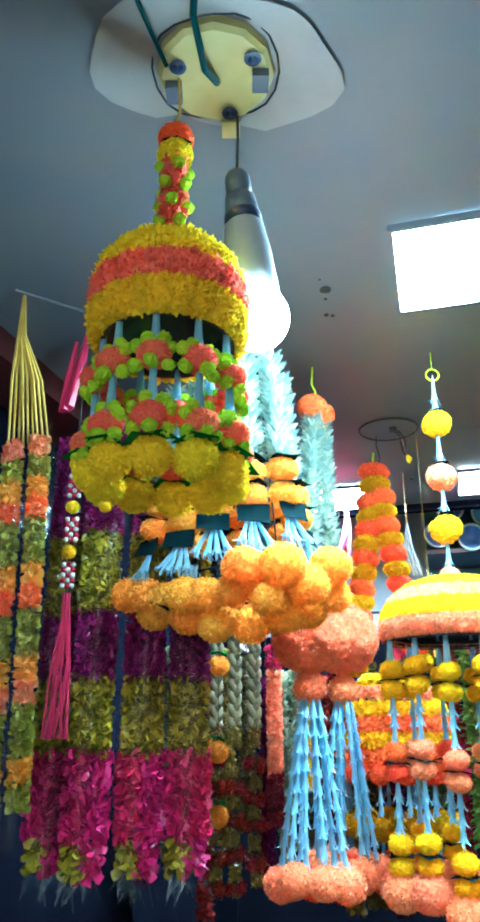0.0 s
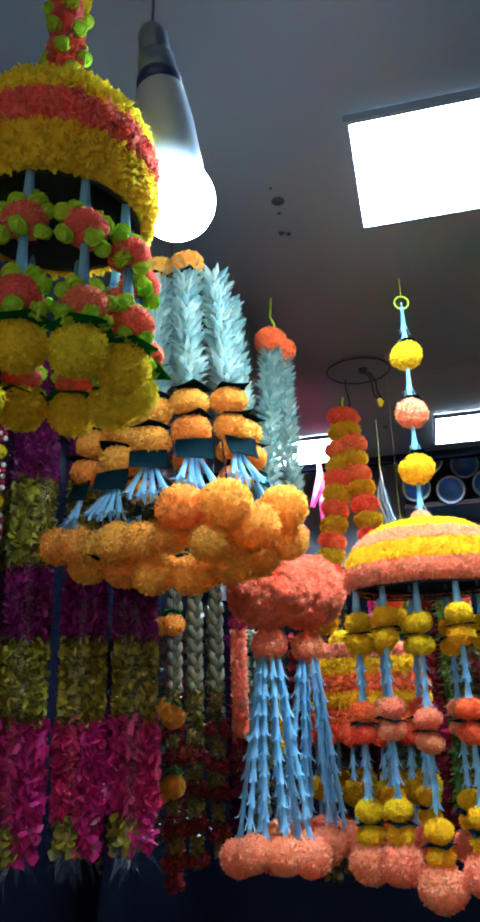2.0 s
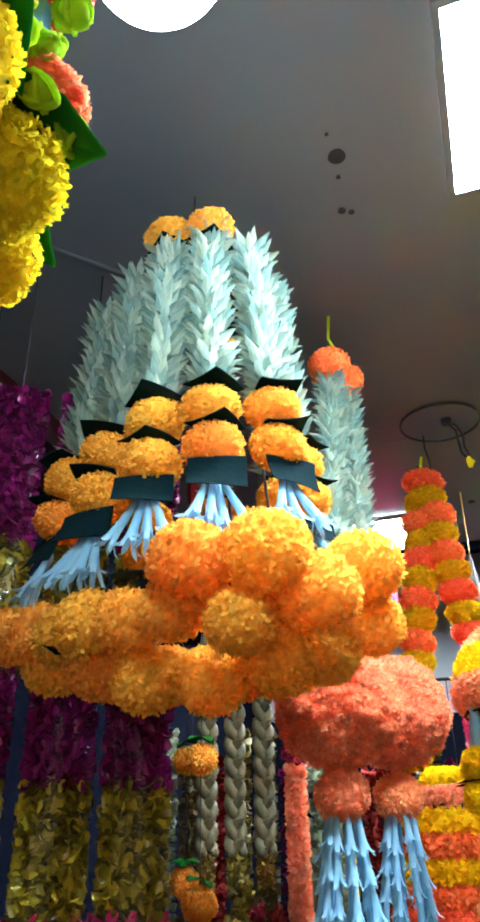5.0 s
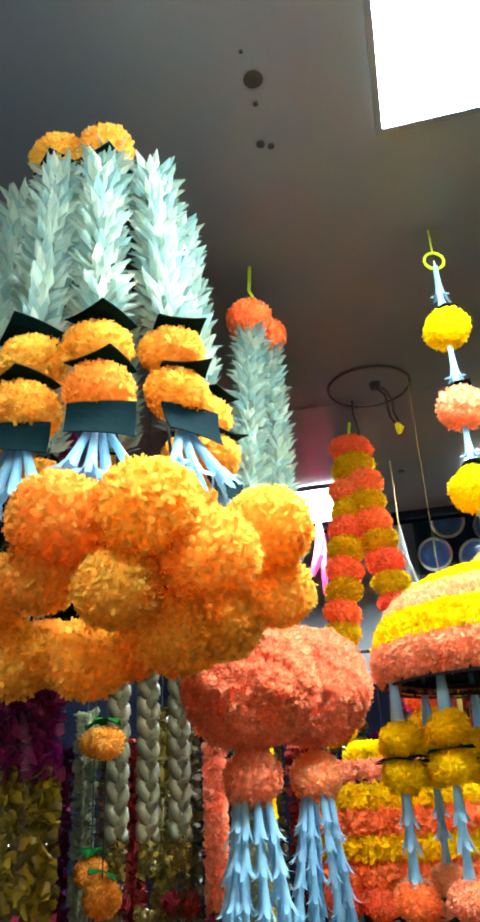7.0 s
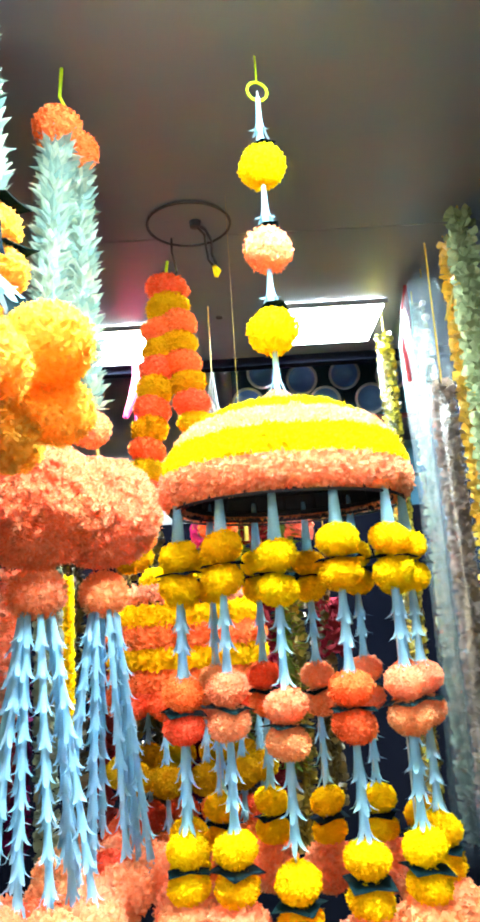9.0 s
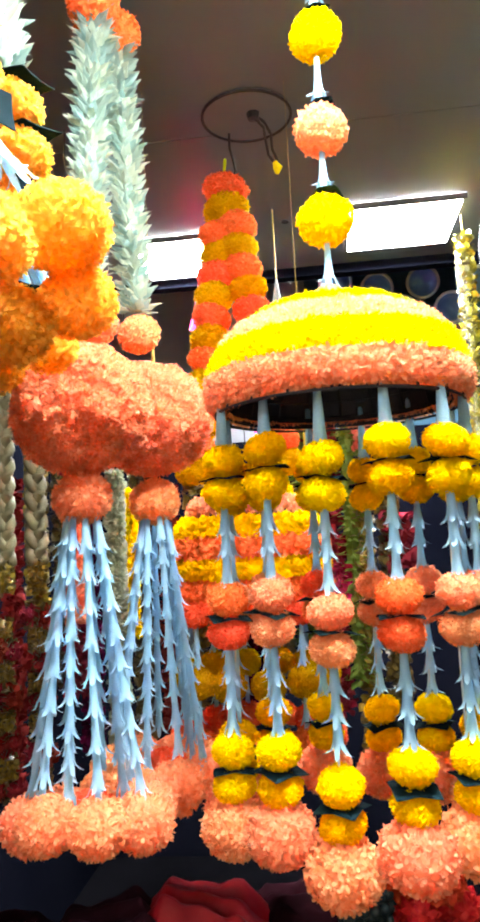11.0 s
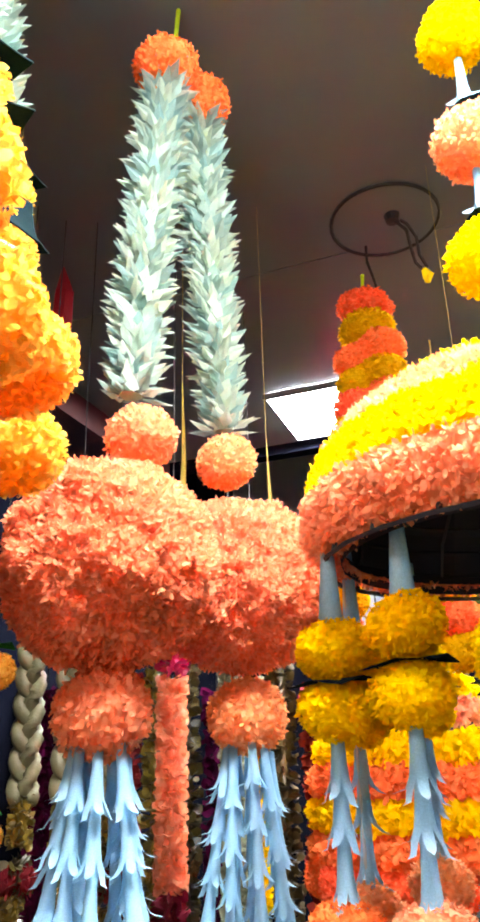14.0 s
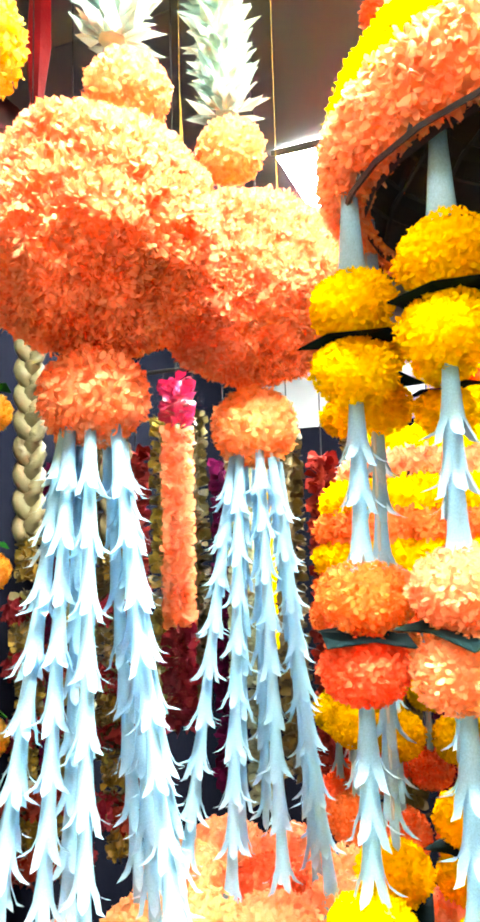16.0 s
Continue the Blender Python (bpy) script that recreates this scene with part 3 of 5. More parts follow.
for x, y, r in ((0.160, 1.173, 0.0105), (0.146, 1.140, 0.002), (0.164, 1.205, 0.0028), (0.185, 1.265, 0.004), (0.172, 1.262, 0.005)):
    solid("drill_hole", revolve([(r, -0.0005), (r * 1.05, -0.002), (r * 0.8, -0.002), (0.0002, -0.0008)], 18).mesh("drill_hole", DARKMESH), Matrix.Translation((x, y, TOP)), "small dark hole drilled in the ceiling", "hole", "ceiling holes")
solid("drill_hole", revolve([(0.009, -0.0005), (0.009, -0.003), (0.0002, -0.003)], 12).mesh("drill_hole", DARKMESH), Matrix.Translation((0.567, 2.28, TOP)), "small dark slot in the ceiling", "hole", "ceiling holes")


def fan_plate():
    t = thing("fan_box_plate", (0.408, 1.852, TOP), "round ceiling cover plate with black edge, wires and hooks", "fitting")
    part("cover", revolve([(0.0005, -0.004), (0.076, -0.004), (0.078, -0.001)], 40).mesh("cover", PLASTER), t)
    s = Shape()
    rope(s, [(0.079 * math.cos(k / 36 * 6.2832), 0.079 * math.sin(k / 36 * 6.2832), -0.004) for k in range(37)], 0.003)
    part("edge_ring", s.mesh("edge_ring", WIRE), t, label="black rubber edge ring")
    s = Shape()
    rope(s, [(0.012, -0.012, -0.004), (0.014, -0.012, -0.014), (0.03, 0.0, -0.022), (0.036, 0.02, -0.03), (0.044, 0.035, -0.055), (0.055, 0.04, -0.066)], 0.0028)
    part("wire", s.mesh("wire", WIRE), t)
    s = Shape()
    rope(s, [(0.012, -0.012, -0.006), (0.030, -0.008, -0.016), (0.045, 0.01, -0.028), (0.050, 0.03, -0.045), (0.062, 0.045, -0.058)], 0.0028)
    part("wire", s.mesh("wire", WIRE), t)
    part("hub", revolve([(0.0005, -0.016), (0.010, -0.015), (0.012, -0.004)], 10).mesh("hub", WIRE), t, PLACED[t] @ Matrix.Translation((0.010, -0.012, 0)))
    s = Shape()
    rope(s, [(-0.024, 0.055, -0.002), (-0.024, 0.06, -0.03), (-0.016, 0.075, -0.045), (-0.010, 0.09, -0.058), (-0.016, 0.10, -0.068), (-0.028, 0.10, -0.066), (-0.036, 0.10, -0.052)], 0.0024)
    part("hook", s.mesh("hook", WIRE), t)
    s = Shape()
    rope(s, [(0.055, 0.040, -0.064), (0.062, 0.043, -0.074), (0.060, 0.046, -0.085)], [0.004, 0.009, 0.004], 7)
    part("connector", s.mesh("connector", LEMON), t, label="yellow cloth tip")


fan_plate()


# ---- chandelier with lime rosettes, nearest the shop's front ----
def lime_chandelier():
    ax = Vector((-0.076, 0.680, 0))
    z = lambda h: ax + Vector((0, 0, h))
    t = thing("floral_chandelier", z(2.30), "yellow and salmon marigold chandelier with lime rosettes and hanging pompoms", "hanging decoration", "hanging flower chandeliers")
    m0 = Matrix.Translation(ax)
    part("loop", rope(Shape(), [(0, 0, 0), (0.004, 0, 0.012), (0, 0, 0.089)], 0.0016).mesh("loop", STRAW), t, Matrix.Translation(z(2.281)))
    part("marigold", pom("coral"), t, at(z(2.252), 0.021))
    part("collar", COLLAR, t, at(z(2.241), 0.021, Euler((0, 0, 1))))
    part("marigold", pom("lemon"), t, at(z(2.229), 0.021))
    stem = part("stem", petal_strand("stem", z(2.222), z(2.099), 0.014, 0.006, 12, 0.010, 0.009, PINKISH, 0.1, True), t, Matrix.Translation(z(2.222)), "salmon petal column")
    for j in range(4):
        for i in range(4):
            k = i * 1.571 + j * 0.6 - 1.2
            part("rosette", LIMEBUD, stem, at(z(2.206 - j * 0.026) + Vector((0.0165 * math.cos(k), 0.0165 * math.sin(k), 0)), 0.0075))
    part("dome_top", petal_band("dome_top", [(0.022, 0.008), (0.014, 0.014), (0.001, 0.016)], 160, 0.011, 0.010, PINKISH), t, Matrix.Translation(z(2.090)))
    for name, prof, n, mat in (("band_upper", [(0.080, 0.044), (0.074, 0.066), (0.058, 0.086), (0.026, 0.099)], 1500, LEMON),
                               ("band_middle", [(0.081, 0.016), (0.082, 0.030), (0.080, 0.045)], 1300, PINKISH),
                               ("band_lower", [(0.072, -0.022), (0.079, -0.014), (0.081, 0.0), (0.080, 0.015)], 1500, LEMON)):
        part(name, petal_band(name, prof, int(n * 3.6), 0.0078, 0.0046, mat), t, Matrix.Translation(z(1.996)))
    part("frame", revolve([(0.060, 0.02), (0.070, 0.0), (0.071, -0.010), (0.066, -0.010), (0.06, 0.016), (0.03, 0.05), (0.0005, 0.06)], 28).mesh("frame", DARKMESH), t, Matrix.Translation(z(1.984)), "dark inner frame")
    for i in range(10):
        k = radians(-94 + 36 * i)
        o = Vector((math.cos(k), math.sin(k), 0))
        r = 0.067
        st = part("strand", rope(Shape(), [(0, 0, 0), (0, 0, -0.150)], 0.0012).mesh("strand", THREAD), t, Matrix.Translation(z(1.985) + o * r))
        for j, zz in enumerate((1.928, 1.862)):
            c = z(zz + rnd(-0.003, 0.003)) + o * (r + 0.004 * j)
            part("tuberose", TUBE, st, along(c + Vector((0, 0, 0.052)), c + Vector((0, 0, 0.006)), 0.040, 0.046))
            part("marigold", pom("salmon"), st, at(c + o * 0.004, 0.0172, None, 0.0150))
            side = Vector((-o.y, o.x, 0))
            for a, h, w in ((-0.0165, 0.008, 0.004), (0.0165, 0.008, 0.004), (-0.0075, 0.0165, 0.003), (0.0080, 0.0160, 0.003), (-0.0155, -0.0130, 0.006), (0.0150, -0.0135, 0.006), (0.001, -0.0125, 0.014)):
                part("rosette", LIMEBUD, st, at(c + side * (a + rnd(-0.002, 0.002)) + Vector((0, 0, h + rnd(-0.002, 0.002))) + o * w, rnd(0.0066, 0.0080)))
        part("leaf", COLLAR2, st, at(z(1.846) + o * (r + 0.004), 0.024, Euler((rnd(-0.1, 0.1), rnd(-0.1, 0.1), k))))
    for i in range(10):
        k = radians(-94 + 36 * i)
        o = Vector((math.cos(k), math.sin(k), 0))
        part("marigold", pom("lemon"), t, at(z(1.828 + rnd(-0.002, 0.002)) + o * 0.067, rnd(0.0205, 0.0222)))
    part("marigold", pom("lemon"), t, at(z(1.80) + Vector((-0.055, 0, 0)), 0.006))


lime_chandelier()


# ---- white petal chandelier with orange marigolds ----
def white_chandelier():
    mid = Vector((-0.020, 1.225, 0))
    t = thing("floral_chandelier", mid + Vector((0, 0, 2.28)), "ivory petal chandelier ending in a thick cluster of orange marigolds", "hanging decoration", "hanging flower chandeliers")
    part("hanger", rope(Shape(), [(0, 0, 0), (0, 0, 0.09)], 0.0015).mesh("hanger", WIRE), t)
    part("frame", revolve([(0.070, -0.030), (0.075, -0.024), (0.072, -0.018), (0.030, 0.0), (0.001, 0.004)], 24).mesh("frame", DARKMESH), t, Matrix.Translation(mid + Vector((0, 0, 2.215))))
    # each strand: its upper marigold, and the top of its petals
    strands = (((0.014, 1.118, 1.988), 2.214), ((0.070, 1.152, 2.004), 2.216), ((-0.038, 1.118, 1.974), 2.206), ((-0.083, 1.138, 1.952), 2.172),
               ((-0.134, 1.195, 1.954), 2.165), ((0.094, 1.235, 1.984), 2.208), ((0.076, 1.312, 1.980), 2.208), ((0.0, 1.345, 1.972), 2.205), ((-0.078, 1.320, 1.960), 2.188))
    for i, (p, high) in enumerate(strands):
        p = Vector(p)
        o = Vector((p.x - mid.x, p.y - mid.y, 0)).normalized()
        k = math.atan2(o.y, o.x)
        a = Vector((mid.x + (p.x - mid.x) * 0.80, mid.y + (p.y - mid.y) * 0.80, high))
        b = p + Vector((0, 0, 0.030)) - o * 0.006
        st = part("white_strand", petal_strand("white_strand", a, b, 0.021, 0.0068, 10, 0.023, 0.0105, WHITE, 0.5), t, Matrix.Translation(a), "strand of pointed ivory petals")
        if i in (0, 2, 7):
            part("leaf", SQUARE, st, at(a + Vector((0, 0, -0.004)), 0.020, Euler((0, 0, k + 0.8))))
            part("marigold", pom("orange"), st, at(a + Vector((0, 0, 0.012)), 0.029, None, 0.022))
        for j in range(2):
            c = p + Vector((0, 0, -0.045 * j)) + o * 0.006 * j
            part("leaf", SQUARE, st, at(c + Vector((0, 0, 0.021)) + o * 0.008, 0.0205, Euler((rnd(-0.1, 0.1), rnd(-0.1, 0.1), k + 0.785 + rnd(-0.25, 0.25)))))
            part("marigold", pom("orange"), st, at(c, 0.0285, None, 0.0235))
        c = p + Vector((0, 0, -0.076)) + o * 0.014
        tilt = Matrix.Rotation(math.atan2(o.y - 0.9, o.x) + rnd(-0.2, 0.2), 4, "Z") @ Matrix.Rotation(radians(rnd(58, 74)), 4, "Y")
        part("leaf", SQUARE, st, Matrix.LocRotScale(c + o * 0.010, tilt.to_quaternion(), Vector((0.016, 0.026, 0.020))))
        side = Vector((-o.y, o.x, 0))
        for q in range(4):
            f = (q - 1.5) * 0.020
            e = c - Vector((0, 0, 0.004))
            part("tuberose", TUBE, st, along(e + side * f * 0.2, e + side * (f + rnd(-0.004, 0.004)) + o * rnd(0.014, 0.028) + Vector((0, 0, -rnd(0.048, 0.058))), 0.036, 0.060))
    # the cluster below: a front fringe that sags to one side, and what hangs behind and under it
    fringe = ((0.005, 1.052, 1.818), (0.062, 1.046, 1.820), (0.097, 1.070, 1.797), (0.143, 1.138, 1.836), (-0.010, 1.078, 1.789), (0.041, 1.060, 1.774),
              (0.068, 1.100, 1.756), (0.106, 1.142, 1.768), (0.016, 1.112, 1.741), (-0.036, 1.122, 1.744), (-0.050, 1.102, 1.786), (-0.086, 1.118, 1.788),
              (-0.115, 1.160, 1.788), (-0.080, 1.150, 1.760), (-0.152, 1.192, 1.800), (-0.186, 1.226, 1.806), (0.150, 1.172, 1.795), (-0.140, 1.215, 1.775))
    behind = ((0.140, 1.235, 1.812), (0.112, 1.305, 1.800), (0.050, 1.352, 1.795), (-0.020, 1.370, 1.795), (-0.090, 1.352, 1.795), (-0.150, 1.300, 1.800),
              (0.030, 1.185, 1.762), (-0.030, 1.200, 1.762), (0.080, 1.215, 1.772), (-0.085, 1.235, 1.770), (0.065, 1.290, 1.780), (-0.050, 1.305, 1.775))
    for i, p in enumerate(fringe + behind):
        part("marigold", pom("orange"), t, at(p, (0.0335 if i < 4 else 0.0295) * rnd(0.95, 1.06)))
    for i in range(9):
        k = radians(-100 + 40 * i)
        part("leaf", SQUARE, t, at(mid + Vector((0.118 * math.cos(k), 0.118 * math.sin(k), 1.842 + min(0.0, 0.08 * math.cos(k)))), 0.022, Euler((rnd(-0.3, 0.3), 0.3, k))))
    s = Shape()
    rope(s, [(0.115 * math.cos(k / 24 * 6.2832), 0.115 * math.sin(k / 24 * 6.2832), 0.12 * min(0.0, 0.115 * math.cos(k / 24 * 6.2832))) for k in range(25)], 0.003)
    for k in (0.6, 2.1, 3.7, 5.2):
        rope(s, [(0.115 * math.cos(k), 0.115 * math.sin(k), 0.0), (0.068 * math.cos(k), 0.068 * math.sin(k), 0.42)], 0.0016)
    part("hoop", s.mesh("hoop", DARKMESH), t, Matrix.Translation(mid + Vector((0, 0, 1.81))), "dark wire hoop carrying the cluster")


white_chandelier()


# ---- looped garland with two coral tassels ----
def coral_clump(name, rx, rz, n):
    s = Shape()
    ball_core(s, 0.955, rx, rz, 26, 18)
    skin = lambda d: (1 + 0.09 * noise.noise(d * 2.3 + Vector((rx * 90, 0, 0))) + 0.06 * noise.noise(d * 6) + 0.03 * noise.noise(d * 15)) * (1 + 0.05 * max(0.0, d.z))
    s.v = [tuple(Vector(v) * (skin(Vector((v[0] / rx, v[1] / rx, v[2] / rz)).normalized()) - 0.005)) for v in s.v]
    for d in fib(n):
        c = Vector((d.x * rx, d.y * rx, d.z * rz)) * (skin(d) * 0.965 + rnd(-0.012, 0.012))
        lean = Vector((d.x / rx, d.y / rx, d.z / rz)).normalized() + Vector((rnd(-0.7, 0.7), rnd(-0.7, 0.7), rnd(-0.5, 0.8)))
        flake(s, c, lean, rnd(0.0030, 0.0056), rnd(0.0021, 0.0036), rnd(0.4, 1.1))
    return s.mesh(name, CLUMP, True)


def tassel_garland():
    t = thing("tassel_garland", (0.165, 1.49, 2.32), "looped ivory petal garland with two coral pompom tassels of pale tuberoses", "hanging decoration")
    part("loop", rope(Shape(), [(0, 0, -0.045), (0.005, 0, -0.012), (-0.003, 0, 0.006), (0, 0, 0.05)], 0.0025).mesh("loop", LIME), t)
    for (top, low, ball, clump, neck, rx) in (
            ((0.158, 1.468, 2.260), (0.140, 1.440, 1.895), (0.148, 1.445, 1.862), (0.132, 1.432, 1.763), (0.131, 1.430, 1.669), 0.070),
            ((0.182, 1.515, 2.262), (0.197, 1.555, 1.912), (0.199, 1.555, 1.882), (0.212, 1.556, 1.770), (0.211, 1.560, 1.669), 0.070)):
        part("marigold", pom("coral"), t, at(top, 0.032))
        a = Vector(top) + Vector((0, 0, -0.02))
        part("white_strand", petal_strand("white_strand", a, low, 0.020, 0.0072, 10, 0.023, 0.0105, WHITE, 0.4, False, 0.12), t, Matrix.Translation(a), "strand of pointed ivory petals")
        part("marigold", pom("peach"), t, at(ball, 0.027))
        body = part("petal_clump", coral_clump("petal_clump", rx, 0.069, 23000), t, Matrix.Translation(clump), "thick ball of coral petals")
        part("marigold", pom("pale coral"), t, at(neck, 0.032, None, 0.032))
        c = Vector(neck)
        for i in range(9):
            k = i * 6.283 / 9 + rnd(-0.15, 0.30)
            inner = i % 3 == 0
            o = Vector((math.cos(k), math.sin(k), 0))
            p, q = c + o * 0.016 + Vector((0, 0, -0.018)), c + o * (0.034 if inner else 0.056) + Vector((0, 0, -0.300 + rnd(-0.015, 0.015)))
            st = part("string", rope(Shape(), [(0, 0, 0), q - p], 0.0012).mesh("string", THREAD), t, Matrix.Translation(p))
            lag = rnd(-0.05, 0.05)
            for j in range(9):
                e = lerp(p, q, max(0, j / 9 - 0.012 + lag + rnd(-0.012, 0.012)))
                f = lerp(p, q, j / 9 + 0.150 + lag)
                part("tuberose", TUBE, st, along(e, f, 0.037, (f - e).length) @ Euler((0, 0, rnd(0, 6))).to_matrix().to_4x4())
        for i in range(7):
            k = i * 6.283 / 7 - 1.4
            o = Vector((math.cos(k), math.sin(k), 0))
            part("marigold", pom("peach"), t, at(c + o * 0.058 + Vector((0, 0, -0.322 + rnd(-0.012, 0.012))), 0.0315 * rnd(0.94, 1.06)))
        part("marigold", pom("coral"), t, at(c + Vector((0, 0, -0.325)), 0.030))


tassel_garland()


# ---- wide striped dome chandelier ----
def dome_chandelier():
    ax = Vector((0.407, 1.400, 0))
    z = lambda h: ax + Vector((0, 0, h))
    t = thing("floral_chandelier", z(2.30), "wide yellow and peach dome chandelier with pompom and tuberose strings", "hanging decoration", "hanging flower chandeliers")
    top = Vector((0.417, 1.42, 2.315))
    s = Shape()
    rope(s, [(0.014 * math.cos(k / 12 * 6.283), 0, 0.014 * math.sin(k / 12 * 6.283)) for k in range(13)], 0.0022)
    rope(s, [(0, 0, 0.014), (0, 0, 0.06)], 0.0012)
    part("ring", s.mesh("ring", LIME), t, Matrix.Translation(top))
    st = part("hanger", rope(Shape(), [(0, 0, 0), z(1.87) - top], 0.0014).mesh("hanger", THREAD), t, Matrix.Translation(top))
    for h, c, r in ((2.198, "yellow", 0.031), (2.077, "peach", 0.031), (1.967, "yellow", 0.032)):
        k = (top.z - h) / (top.z - 1.87)
        p = lerp(top, z(1.87), k)
        part("marigold", pom(c), st, at(p, r))
        part("leaf", COLLAR, st, at(p + Vector((0, 0, 0.030)), 0.021))
    for a, b in ((2.305, 2.245), (2.275, 2.225), (2.17, 2.115), (2.145, 2.10), (2.05, 2.005), (2.03, 1.99), (1.94, 1.89), (1.915, 1.865)):
        f = lambda h: lerp(top, z(1.87), (top.z - h) / (top.z - 1.87))
        part("tuberose", TUBE, st, along(f(a), f(b), 0.040, a - b))
    bands = (("band_rim", [(0.119, -0.008), (0.133, -0.011), (0.141, -0.002), (0.142, 0.010), (0.139, 0.022)], 3800, PEACH),
             ("band_low", [(0.139, 0.022), (0.134, 0.038), (0.126, 0.053)], 3800, YELLOW),
             ("band_high", [(0.126, 0.053), (0.116, 0.066), (0.102, 0.077)], 3000, PEACH),
             ("band_crown", [(0.102, 0.077), (0.078, 0.092), (0.040, 0.101), (0.001, 0.104)], 3000, YELLOW))
    for name, prof, n, mat in bands:
        part(name, petal_band(name, prof, int(n * 2.6), 0.0062, 0.0036, mat), t, Matrix.Translation(z(1.764)))
    part("marigold", pom("peach"), t, at(z(1.872), 0.020))
    for j in range(9):
        r, h = 0.133 * math.cos(j * 0.17), 0.100 * math.sin(j * 0.17)
        part("basket_ring", rope(Shape(), [(r * math.cos(k / 28 * 6.283), r * math.sin(k / 28 * 6.283), h) for k in range(29)], 0.0016, 4).mesh("basket_ring", DARKMESH), t, Matrix.Translation(z(1.748)))
    rib = rope(Shape(), [(0.133 * math.cos(a), 0, 0.100 * math.sin(a)) for a in (0, 0.4, 0.8, 1.2, 1.5)], 0.0016, 4).mesh("basket_rib", DARKMESH)
    for i in range(20):
        part("basket_rib", rib, t, Matrix.Translation(z(1.748)) @ Matrix.Rotation(i * 0.31416, 4, "Z"))
    part("basket_lining", revolve([(0.121, -0.001), (0.122, 0.012), (0.131, 0.014), (0.124, 0.044), (0.108, 0.078), (0.06, 0.102), (0.0005, 0.108)], 28).mesh("basket_lining", DARKMESH), t, Matrix.Translation(z(1.750)))
    turns = ((273, 0.125), (302, 0.128), (332, 0.132), (3, 0.130), (33, 0.130), (62, 0.130), (92, 0.130), (122, 0.130), (155, 0.130), (186, 0.131), (213, 0.113), (243, 0.107))
    for i, (turn, reach) in enumerate(turns):
        k = radians(turn)
        o = Vector((math.cos(k), math.sin(k), 0))
        drop = {243: -0.016, 213: 0.008}.get(turn, rnd(-0.006, 0.006))
        p = z(1.765) + o * reach
        st = part("string", rope(Shape(), [(0, 0, 0), (0, 0, -0.43)], 0.0011).mesh("string", THREAD), t, Matrix.Translation(p))
        q = lambda h: z(h) + o * (reach + (1.765 - h) * 0.012)
        wob = Vector((rnd(-0.004, 0.004), rnd(-0.004, 0.004), 0))
        for h, c in ((1.681 + drop * 0.6, "yellow"), (1.541 + drop * 0.7, "coral" if i % 3 == 0 else "peach"), (1.394 + drop, "yellow")):
            part("marigold", pom(c), st, at(q(h + 0.0165) + wob, 0.0214, None, 0.0188))
            part("marigold", pom(c), st, at(q(h - 0.0165) + wob, 0.0214, None, 0.0188))
            part("leaf", COLLAR, st, at(q(h - 0.001) + wob, 0.0245, Euler((rnd(-0.12, 0.12), rnd(-0.12, 0.12), rnd(0, 6))), 0.011))
        part("tube", CONE, st, along(q(1.775) + wob, q(1.700 + drop * 0.6) + wob, 0.050, 0.075 - drop * 0.6))
        for a, b in ((1.662, 1.618), (1.640, 1.596), (1.612, 1.566), (1.520, 1.474), (1.496, 1.450), (1.470, 1.424)):
            part("tuberose", TUBE, st, along(q(a + drop * 0.3) + wob, q(b + drop * 0.3) + wob, 0.038, a - b))
        part("marigold", pom("peach"), st, at(q(1.338 + drop), 0.0345 * rnd(0.95, 1.05)))


dome_chandelier()


